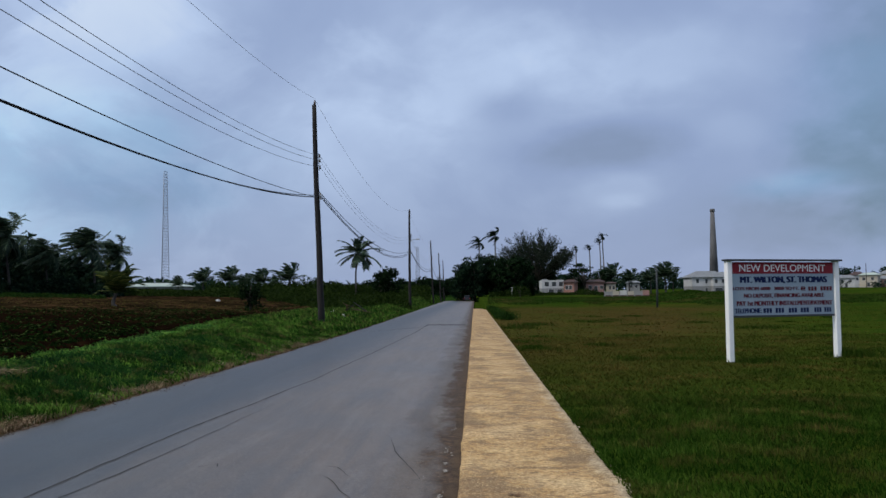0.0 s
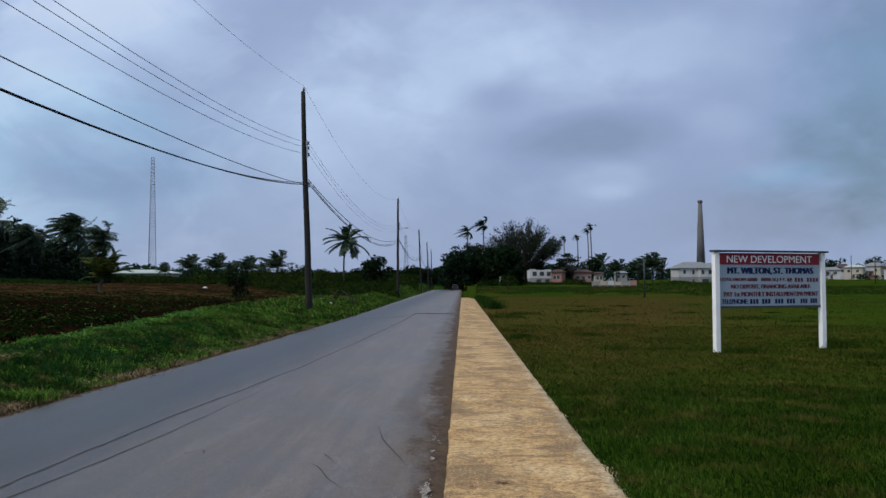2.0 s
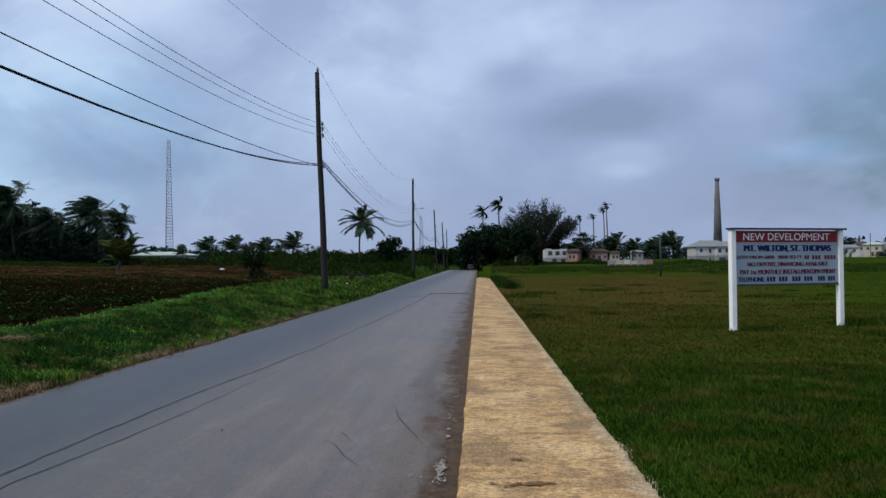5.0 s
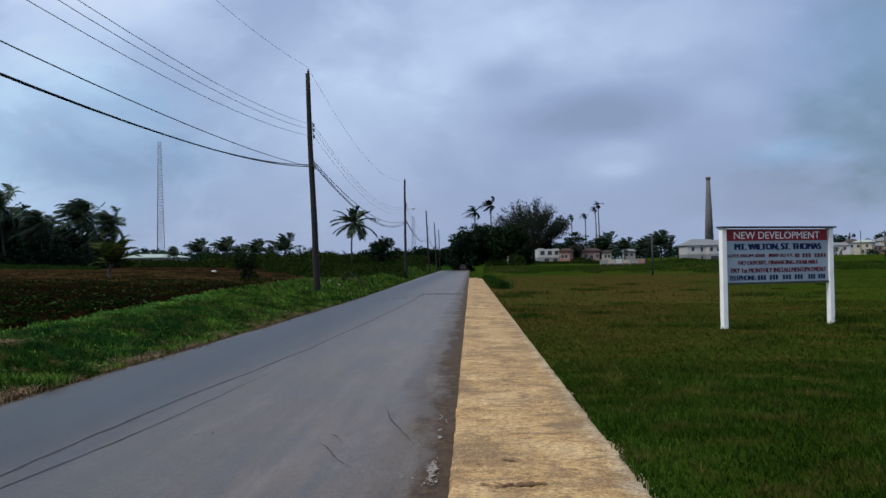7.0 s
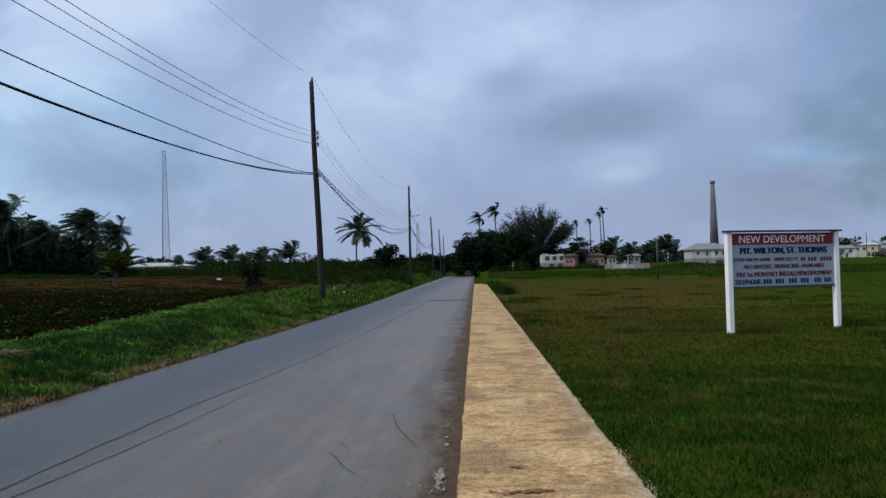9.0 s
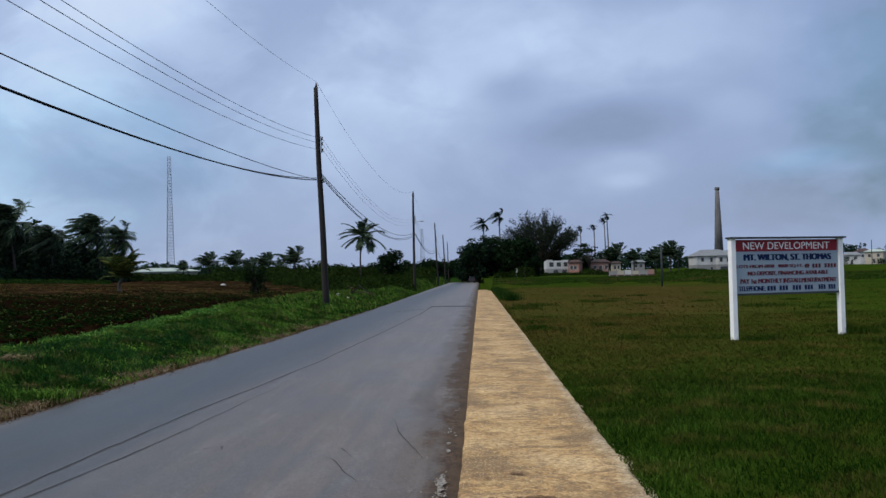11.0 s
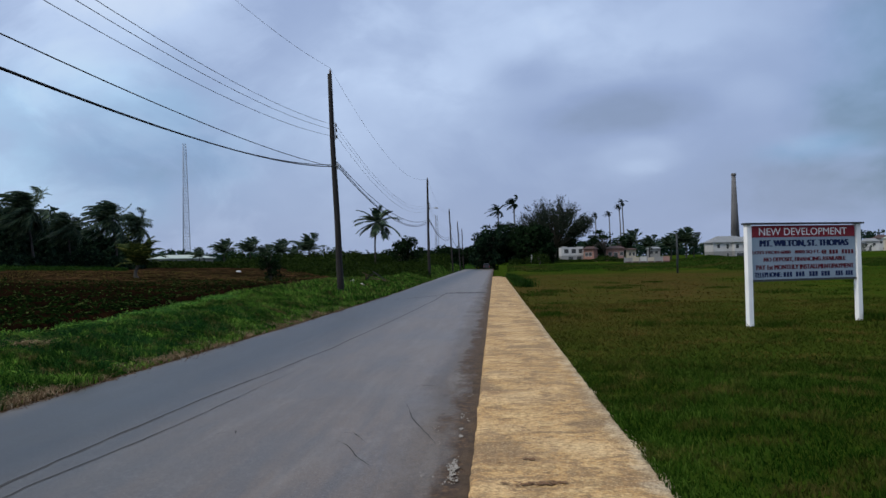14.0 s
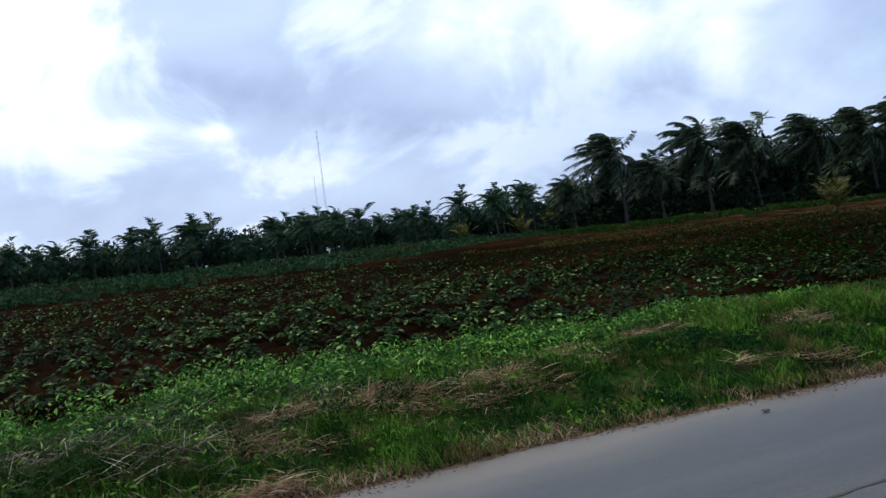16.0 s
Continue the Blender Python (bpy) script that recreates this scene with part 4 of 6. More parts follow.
def lattice_mast(x, y, height, base, top, label, sides=3, bays=26):
    """A tapering lattice mast: legs, rings and diagonals."""
    g = land1(x, y)
    ob = thing("lattice_mast", label, "radio mast", pose(x, y, g))
    ang = [q * 2 * math.pi / sides + 0.4 for q in range(sides)]

    def at(q, f):
        r = base + (top - base) * f
        return (r * math.cos(ang[q % sides]), r * math.sin(ang[q % sides]), height * f)

    rad = max(0.05, base * 0.06)
    for q in range(sides):
        part("leg", tube_mesh("leg", [at(q, 0), at(q, 0.5), at(q, 1)], rad, M_MAST, 5), parent=ob)
    pieces = []
    for b in range(bays):
        f0, f1 = b / bays, (b + 1) / bays
        for q in range(sides):
            pieces.append(tube([at(q, f0), at(q + 1, f1)], rad * 0.4, 4))
            pieces.append(tube([at(q, f1), at(q + 1, f1)], rad * 0.4, 4))
    v, f = join(*pieces)
    part("bracing", np_mesh("bracing", v, f, M_MAST), parent=ob)
    return ob


def at(az, d):
    """Plan place of a bearing (degrees left of the road) and a distance."""
    return -math.sin(radians(az)) * d, math.cos(radians(az)) * d


lattice_mast(*at(20.5, 600), 82.0, 3.4, 1.3, "tall grey steel lattice mast behind the palms", bays=40)
lattice_mast(*at(3.87, 520), 29.0, 1.9, 0.7, "distant steel lattice mast", bays=18)
lattice_mast(*at(72.5, 620), 99.0, 0.8, 0.5, "tall slim radio mast beyond the trees", bays=40)
lattice_mast(*at(73.05, 760), 82.0, 0.6, 0.4, "slim radio mast beyond the trees", bays=40)
lattice_mast(*at(74.0, 800), 58.0, 1.2, 0.5, "faint lattice mast beyond the trees", bays=26)


# ---------------------------------------------------------------- palms
WIND = np.array((-0.80, -0.60, 0.0))


def frond(rng, az, el, length, wind, leaf, pairs=22, droop=0.20, leaf_w=1.0, hang=1.0):
    """A feather leaf: a bending rib with narrow leaflets that hang and stream downwind."""
    d = np.array((math.cos(az) * math.cos(el), math.sin(az) * math.cos(el), math.sin(el)))
    p = np.zeros(3)
    n = 12
    rib, dirs = [p.copy()], [d.copy()]
    for i in range(n):
        d = d + (np.array((0, 0, -droop)) + wind * WIND * 0.22) * (0.25 + 1.1 * i / n)
        d = d / np.linalg.norm(d)
        p = p + d * length / n
        rib.append(p.copy())
        dirs.append(d.copy())
    v, f = tube(rib, np.linspace(0.045, 0.008, n + 1) * length / 3.2, 4, False)
    v, f = [tuple(q) for q in v], [tuple(q) for q in f]
    for k in range(pairs):
        s = 0.12 + 0.88 * (k + rng.uniform(-0.2, 0.2)) / pairs
        i = min(n - 1, int(s * n))
        c = rib[i] + (rib[i + 1] - rib[i]) * min(1, s * n - i)
        t = dirs[i]
        side = np.cross(t, (0, 0, 1.0))
        side /= np.linalg.norm(side) + 1e-6
        size = leaf * length * (0.55 + 0.45 * math.sin(math.pi * min(1, 0.15 + s * 0.8))) * rng.uniform(0.8, 1.15)
        for sg in (-1, 1):
            q = side * sg * rng.uniform(0.6, 1.0) + t * rng.uniform(0.5, 0.9) + np.array((0, 0, -hang * rng.uniform(0.25, 0.75))) + wind * WIND * 0.55
            q /= np.linalg.norm(q)
            w = t * 0.070 * leaf_w * length / 3.2
            m = c + q * size * 0.55
            e = c + q * size + np.array((0, 0, -0.10 * size)) + WIND * wind * 0.06
            a = len(v)
            v += [tuple(c - w * 0.6), tuple(c + w * 0.6), tuple(m + w), tuple(m - w), tuple(e)]
            f += [(a, a + 1, a + 2, a + 3), (a + 3, a + 2, a + 4)]
    return v, f


def build_palm(seed, height, length, count, wind, label, mat=None, bend=0.6, name="coconut_palm", category="palm tree", spread=(-0.5, 1.25), pairs=22, trunk_r=0.15, smooth_shaft=False, group="", leaf_w=1.0, hang=0.8, droop=0.20):
    rng = np.random.default_rng(seed)
    mat = mat or M_PALM
    ob = thing(name, label, category, group=group)
    zs = np.linspace(-0.3, height, 11)
    s = zs / height
    lean = WIND[:2] * bend
    px = lean[0] * s ** 2 + 0.10 * np.sin(s * 4 + seed)
    py = lean[1] * s ** 2 + 0.10 * np.cos(s * 3 + seed * 2)
    px, py = px - px[0], py - py[0]
    rad = np.interp(s, [-0.1, 0.06, 0.15, 0.9, 1], [trunk_r * 1.9, trunk_r * 1.4, trunk_r, trunk_r * 0.8, trunk_r * 0.95])
    if smooth_shaft:
        rad = np.interp(s, [-0.1, 0.5, 0.85, 1], [trunk_r * 1.2, trunk_r * 1.15, trunk_r * 0.8, trunk_r * 0.9])
    part("trunk", tube_mesh("trunk", np.stack([px, py, zs], -1), rad, M_ROYALBARK if smooth_shaft else M_PALMBARK, 8), parent=ob, label="smooth pale grey trunk" if smooth_shaft else "slender dark palm trunk")
    top = np.array((px[-1], py[-1], height))
    for i in range(count):
        u = (i + 0.5) / count
        az = i * 2.39996 + rng.normal(0, 0.2)
        el = spread[1] - (spread[1] - spread[0]) * u + rng.normal(0, 0.1)
        v, f = frond(rng, az, el, length * rng.uniform(0.8, 1.1) * (0.75 + 0.4 * math.sin(math.pi * u)), wind * rng.uniform(0.7, 1.3), 0.30, pairs, droop, leaf_w, hang)
        part("frond", np_mesh("frond", np.array(v) + top, f, mat), parent=ob)
    return ob


def plant(ob, x, y, scale=1.0, turn=0.0, tilt=0.0, squash=None):
    m = pose(x, y, land1(x, y), tilt, 0, turn) @ Matrix.Diagonal((scale, scale, squash or scale, 1))
    return copy_thing(ob, m)


def retire(*obs):
    """Takes away the patterns that copies were made from."""
    for ob in obs:
        for o in (*ob.children_recursive, ob):
            bpy.data.objects.remove(o)


def build_palms():
    rng = np.random.default_rng(77)
    blown = [build_palm(31 + k, 6.6, 3.75, 46, 0.9, "coconut palm with wind-swept dark fronds beside the field", bend=0.7, spread=(-1.2, 1.55), pairs=36, hang=0.85, droop=0.115, leaf_w=0.75) for k in range(5)]
    tags = "coconut palms beside the field"
    for o in blown:
        tagged(o, group=tags)
    # crown tops along the front row: bearing, height of the top in degrees
    front = [(53.6, 7.44), (51.1, 5.5), (48.05, 7.41), (45.1, 6.93), (41.3, 6.7), (38.5, 6.44), (36.0, 6.75), (33.5, 6.2), (30.3, 5.35), (28.2, 4.0), (25.6, 4.7), (24.0, 4.0), (56.9, 4.8)]
    for k, (az, el) in enumerate(front):
        d = row_distance(az)
        x, y = at(az - 0.9, d)
        want = 1.6 + d * math.tan(radians(el)) - land1(x, y)
        plant(blown[k % 5], x, y, want / 9.55, rng.uniform(-14, 14))
    lite = [build_palm(131 + k, 6.6, 3.7, 24, 0.7, "coconut palm with wind-swept dark fronds beside the field", bend=0.7, spread=(-1.1, 1.5), pairs=18, leaf_w=1.25, group=tags) for k in range(4)]
    far = [build_palm(231 + k, 6.6, 3.9, 22, 0.7, "coconut palm in the dense stand beyond the field", M_FARPALM, bend=0.5, spread=(-0.6, 1.5), pairs=20, leaf_w=1.15, hang=0.4, droop=0.16, group="coconut palms beyond the crop") for k in range(3)]
    # rows behind, lower in view
    for k in range(60):
        az = rng.uniform(23.2, 58)
        d = row_distance(az) + rng.uniform(5, 34)
        x, y = at(az, d)
        el = np.interp(az, [23, 26, 30, 38, 50, 58], [1.6, 2.4, 3.5, 4.8, 5.2, 4.2]) * rng.uniform(0.7, 1.02)
        want = 1.6 + d * math.tan(radians(el)) - land1(x, y)
        plant(lite[k % 4], x, y, want / 8.9, rng.uniform(-20, 20))
    # farther stand on the left
    for k in range(84):
        az = rng.uniform(56, 104)
        d = rng.uniform(112, 160)
        x, y = at(az, d)
        el = np.interp(az, [56, 62, 72, 84, 104], [4.0, 4.0, 3.9, 4.5, 4.2]) * rng.uniform(0.72, 1.14)
        want = 1.6 + d * math.tan(radians(el)) - land1(x, y)
        plant(far[k % 3], x, y, want / 8.9, rng.uniform(-40, 40))
    # small palms near the low building
    short = [build_palm(91 + k, 2.6, 3.0, 26, 0.55, "short coconut palm in the scrub beyond the field", bend=0.3, spread=(0.15, 1.55), pairs=24, leaf_w=1.1, hang=0.5, droop=0.085, group="coconut palms beyond the field") for k in range(3)]
    for az, el, d in ((12.45, 2.1, 150), (14.3, 1.75, 160), (16.3, 1.9, 155), (18.0, 1.82, 160), (19.6, 1.35, 170), (13.4, 1.4, 170), (15.3, 1.45, 165), (10.6, 1.2, 190)):
        x, y = at(az, d)
        want = 1.6 + d * math.tan(radians(el)) - land1(x, y)
        plant(short[int(az * 3) % 3], x, y, want / 5.0, rng.uniform(-20, 20))
    # right-hand small palms near the houses
    for az, el, d in ((-9.27, 1.85, 330), (-10.37, 1.5, 340), (-12.68, 1.95, 300), (-11.73, 1.55, 310), (-13.2, 1.4, 330), (-12.2, 1.3, 320)):
        x, y = at(az, d)
        want = 1.6 + d * math.tan(radians(el)) - land1(x, y)
        plant(short[int(-az * 3) % 3], x, y, want / 5.0, rng.uniform(-20, 20))
    retire(*blown, *short, *lite, *far)
    lone = build_palm(52, 6.6, 3.3, 23, 0.15, "lone coconut palm with an open star-shaped crown", bend=-0.5, pairs=26, spread=(-0.95, 1.35), trunk_r=0.13, leaf_w=1.5, hang=0.25, droop=0.09)
    x, y = at(8.05, 130)
    plant(lone, x, y, (1.6 + 130 * math.tan(radians(3.78)) - land1(x, y)) / 8.4)
    retire(lone)
    # young palms in the bare strip
    young = build_palm(61, 0.4, 1.7, 10, 0.25, "young coconut palm with yellow-green fronds on red soil", M_YOUNG, 0.0, spread=(0.7, 1.5), pairs=16, trunk_r=0.10, hang=0.0, droop=0.08)
    for az, d, h in ((40.0, 50, 2.0), (32.6, 51, 1.6), (59.6, 100, 2.6), (57.6, 84, 2.2), (63.5, 98, 2.4)):
        x, y = at(az, d)
        plant(young, x, y, h / 1.75, rng.uniform(0, 360))
    retire(young)
    bushy = build_palm(63, 1.0, 2.3, 24, 0.35, "young bushy coconut palm at the edge of the crop", M_BUSHY, 0.0, spread=(0.55, 1.55), pairs=24, trunk_r=0.14, hang=0.3, droop=0.13)
    x, y = at(23.4, 62)
    plant(bushy, x, y, 3.0 / 3.3, 200)
    retire(bushy)
    # royal palms above the big trees
    for k, (az, el, d) in enumerate(((-0.45, 4.1, 262), (-1.5, 4.55, 258), (-6.9, 3.3, 335), (-7.8, 3.4, 335), (-8.5, 3.8, 330), (-8.72, 4.1, 332))):
        x, y = at(az, d)
        tall = 1.6 + d * math.tan(radians(el)) - land1(x, y)
        long = 3.7 if k < 2 else 2.3
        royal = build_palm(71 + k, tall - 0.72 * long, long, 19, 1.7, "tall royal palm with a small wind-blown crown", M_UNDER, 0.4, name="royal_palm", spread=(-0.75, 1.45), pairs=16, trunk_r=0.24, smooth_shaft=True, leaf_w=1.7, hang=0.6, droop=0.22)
        royal.matrix_world = pose(x, y, land1(x, y))


def row_distance(az):
    """Distance of the palms' front row, which runs beside the field."""
    a = radians(az)
    px, py, qx, qy = -60.0, 40.0, -47.5, 100.0
    dx, dy = -math.sin(a), math.cos(a)
    ex, ey = qx - px, qy - py
    return (px * ey - py * ex) / (dx * ey - dy * ex)


build_palms()


# ---------------------------------------------------------------- trees, scrub and woods
def cards(rng, centres, normals, size, aspect=1.0):
    """Leaf-shaped cards (a kite of four corners) at the given places."""
    n = len(centres)
    a = np.cross(normals, rng.normal(0, 1, (n, 3)))
    a /= np.linalg.norm(a, axis=1, keepdims=True) + 1e-9
    b = np.cross(normals, a)
    s = (size * rng.uniform(0.6, 1.35, n))[:, None]
    bend = normals * s * 0.18
    verts = np.stack([centres - a * s, centres + b * s * 0.5 * aspect + bend, centres + a * s, centres - b * s * 0.5 * aspect + bend], 1).reshape(-1, 3)
    faces = np.arange(4 * n).reshape(-1, 4)
    return verts, faces


def crown_points(rng, lumps, per_area):
    """Points near the skins of a set of ellipsoids: centre and radii."""
    P, Nn = [], []
    for cx, cy, cz, rx, ry, rz in lumps:
        n = int(per_area * (rx * ry + rx * rz + ry * rz))
        u = rng.normal(0, 1, (n, 3))
        u /= np.linalg.norm(u, axis=1, keepdims=True)
        r = 1 - np.abs(rng.normal(0, 0.16, n))
        P.append(np.array((cx, cy, cz)) + u * np.array((rx, ry, rz)) * r[:, None])
        Nn.append(u + rng.normal(0, 0.5, (n, 3)))
    P, Nn = np.concatenate(P), np.concatenate(Nn)
    return P, Nn / np.linalg.norm(Nn, axis=1, keepdims=True)


def build_tree(seed, x, y, height, width, trunk, lumps, leaf, mat, label, name="broadleaf_tree", flat=0.7, density=9.0, low=0.25):
    """Trunk, limbs and a crown of leaf clumps with gaps."""
    rng = np.random.default_rng(seed)
    ob = thing(name, label, "tree", pose(x, y, land1(x, y)))
    pieces = [tube([(0, 0, -0.3), (0.1, 0, height * 0.2), (0.0, 0.15, height * 0.45), (0.1, 0, height * 0.75)], [trunk * 1.3, trunk, trunk * 0.7, trunk * 0.25], 9)]
    balls = []
    for k in range(lumps):
        a = rng.uniform(0, 2 * math.pi)
        r = width * 0.5 * math.sqrt(rng.random()) * 0.8
        zz = height * (low + (0.92 - low) * rng.random() ** 0.8) * (1 - 0.35 * (r / (width * 0.5)) ** 2)
        c = np.array((r * math.cos(a), r * math.sin(a), zz))
        s = width * rng.uniform(0.10, 0.20)
        balls.append((*c, s, s, s * flat))
        mid = c * np.array((0.4, 0.4, 0.55)) + np.array((0, 0, height * 0.12))
        pieces.append(tube([(0, 0, height * 0.18), tuple(mid), tuple(c)], [trunk * 0.45, trunk * 0.28, trunk * 0.06], 5))
    v, f = join(*pieces)
    part("trunk", smooth(np_mesh("trunk", v, f, M_BARK)), parent=ob, label="branching trunk and limbs")
    P, Nn = crown_points(rng, balls, density)
    v, f = cards(rng, P, Nn, leaf)
    part("crown", np_mesh("crown", v, f, mat), parent=ob, label="uneven leafy crown")
    return ob


def build_wispy_tree(seed, x, y, height, width):
    """An airy tree of upswept limbs with drooping needle sprays."""
    rng = np.random.default_rng(seed)
    ob = thing("casuarina_tree", "tall airy tree with wispy grey-green foliage", "tree", pose(x, y, land1(x, y)))
    pieces = [tube([(0, 0, -0.3), (0.3, 0, height * 0.3), (0, 0.3, height * 0.6)], [0.55, 0.4, 0.25], 8)]
    P, D = [], []
    for k in range(120):
        a = rng.uniform(0, 2 * math.pi)
        r = width * 0.5 * rng.random() ** 0.42
        tip = np.array((r * math.cos(a), r * math.sin(a), height * (1.0 - 0.36 * (r / (width * 0.5)) ** 2) * rng.uniform(0.66, 1.0)))
        mid = tip * np.array((0.5, 0.5, 0.66))
        pieces.append(tube([(0, 0, height * 0.2), tuple(mid), tuple(tip)], [0.2, 0.11, 0.03], 5))
        n = 125
        s = rng.uniform(0.12, 1.08, n)[:, None]
        P.append(mid + (tip - mid) * s + rng.normal(0, width * 0.022, (n, 3)))
        dd = (tip - mid) / np.linalg.norm(tip - mid) + rng.normal(0, 0.6, (n, 3)) + WIND * 0.4
        D.append(dd / np.linalg.norm(dd, axis=1, keepdims=True))
    v, f = join(*pieces)
    part("trunk", np_mesh("trunk", v, f, M_BARK), parent=ob, label="slim upswept limbs")
    P, D = np.concatenate(P), np.concatenate(D)
    side = np.cross(D, rng.normal(0, 1, P.shape))
    side /= np.linalg.norm(side, axis=1, keepdims=True)
    L = rng.uniform(0.5, 1.1, len(P))[:, None]
    v = np.stack([P - side * 0.12, P + side * 0.12, P + D * L + side * 0.05, P + D * L - side * 0.05], 1).reshape(-1, 3)
    part("crown", np_mesh("crown", v, np.arange(len(v)).reshape(-1, 4), M_WISPY), parent=ob, label="wispy needle sprays")


def build_trees():
    # the dark roadside trees, with their crowns over the verge
    for seed, az, d, top, width, lumps in ((1, 0.05, 228, 2.75, 11.0, 60), (2, -2.7, 226, 2.5, 13.0, 64), (3, -1.3, 232, 3.0, 13.0, 64), (7, 0.75, 233, 2.1, 7.0, 40), (8, -2.95, 245, 2.25, 10.0, 60), (4, -4.6, 330, 1.9, 14.0, 40), (5, -6.9, 305, 1.75, 9.0, 30), (6, -8.3, 325, 1.7, 10.0, 26)):
        x, y = at(az, d)
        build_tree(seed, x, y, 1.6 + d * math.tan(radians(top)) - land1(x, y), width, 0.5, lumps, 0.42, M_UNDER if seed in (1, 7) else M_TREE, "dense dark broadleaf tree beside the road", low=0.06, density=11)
    x, y = at(-0.42, 236)
    build_tree(9, x, y, 15.2, 6.0, 0.3, 20, 0.35, M_TREE, "dark tree rising above the roadside clump", low=0.4)
    x, y = at(-4.15, 316)
    build_wispy_tree(12, x, y, 1.6 + 316 * math.tan(radians(4.25)) - land1(x, y), 30.0)
    x, y = at(-7.45, 300)
    build_tree(15, x, y, 12.4, 11.0, 0.3, 14, 0.4, M_TREE, "flat-topped spreading tree behind the houses", flat=0.3, low=0.75)
    # left of the road
    for seed, az, d, top, w in ((21, 6.0, 140, 1.95, 6.0), (22, 4.9, 165, 1.1, 5.0), (23, 3.3, 210, 1.25, 8.0), (24, 2.1, 250, 1.2, 8.0), (25, 7.1, 175, 1.0, 6.0), (26, 1.3, 275, 1.3, 9.0), (27, 0.4, 285, 1.5, 10.0), (28, 10.2, 210, 0.9, 8)):
        x, y = at(az, d)
        build_tree(seed, x, y, 1.6 + d * math.tan(radians(top)) - land1(x, y), w, 0.25, 34, 0.28, M_TREE, "low dark rounded tree in the scrub", density=18, low=0.15)
    x, y = at(15.1, 62)
    build_tree(31, x, y, 2.3, 1.9, 0.09, 40, 0.09, M_TREE, "small dark shrub at the field's edge", name="shrub", density=170, low=0.05)
    x, y = at(-3.1, 200)
    build_tree(33, x, y, 3.2, 4.5, 0.12, 12, 0.22, M_SCRUB, "yellow-green shrub near the houses", name="shrub", density=18, low=0.2)


build_trees()


def leafy_band(name, rng, line, depth, height, n, size, mat, label, category="scrub"):
    """A long uneven hedge of leaves: line gives (bearing, distance, height)."""
    az = rng.uniform(line[0][0], line[-1][0], n)
    L = np.array(sorted(line))
    deep = depth * rng.random(n)
    d = np.interp(az, L[:, 0], L[:, 1]) * (0.95 + 0.10 * patches(az, az * 0, 1.4, 5) + 0.06 * patches(az, az * 0, 0.4, 6)) + deep
    h = np.interp(az, L[:, 0], L[:, 2]) * np.clip(0.25 + deep / (0.25 * depth), 0, 1)
    x, y = -np.sin(np.radians(az)) * d, np.cos(np.radians(az)) * d
    lump = 0.25 + 0.65 * patches(x, y, 4.0, 3) + 0.45 * patches(x, y, 1.5, 8)
    z = land(x, y) + h * np.clip(lump, 0.15, 1.2) * np.sqrt(rng.random(n))
    Nn = rng.normal(0, 1, (n, 3)) + np.array((0, 0, 0.5))
    Nn /= np.linalg.norm(Nn, axis=1, keepdims=True)
    v, f = cards(rng, np.stack([x, y, z], -1), Nn, size)
    tagged(new(name, np_mesh(name, v, f, mat)), label, category, kind="stuff")


def thicket(name, rng, line, depth, count, size, leaf, mat, label, category="woods", per=5.0):
    """Many rounded crowns side by side: line gives (bearing, distance, height of the tops)."""
    L = np.array(sorted(line))
    lumps = []
    for k in range(count):
        az = L[0, 0] + (L[-1, 0] - L[0, 0]) * (k + rng.random()) / count
        d = np.interp(az, L[:, 0], L[:, 1]) + depth * rng.random()
        x, y = at(az, d)
        g, h = land1(x, y), np.interp(az, L[:, 0], L[:, 2]) * rng.uniform(0.55, 1.0)
        r = size * rng.uniform(0.6, 1.2)
        lumps.append((x, y, g + max(r * 0.4, h - r), r, r, r))
        for _ in range(2):
            rr = r * rng.uniform(0.5, 0.8)
            lumps.append((x + rng.normal(0, r * 0.7), y + rng.normal(0, r * 0.7), g + rng.uniform(0.1, 0.75) * h, rr * 1.2, rr * 1.2, rr))
    P, Nn = crown_points(rng, lumps, per)
    v, f = cards(rng, P, Nn, leaf)
    tagged(new(name, np_mesh(name, v, f, mat)), label, category, kind="stuff")


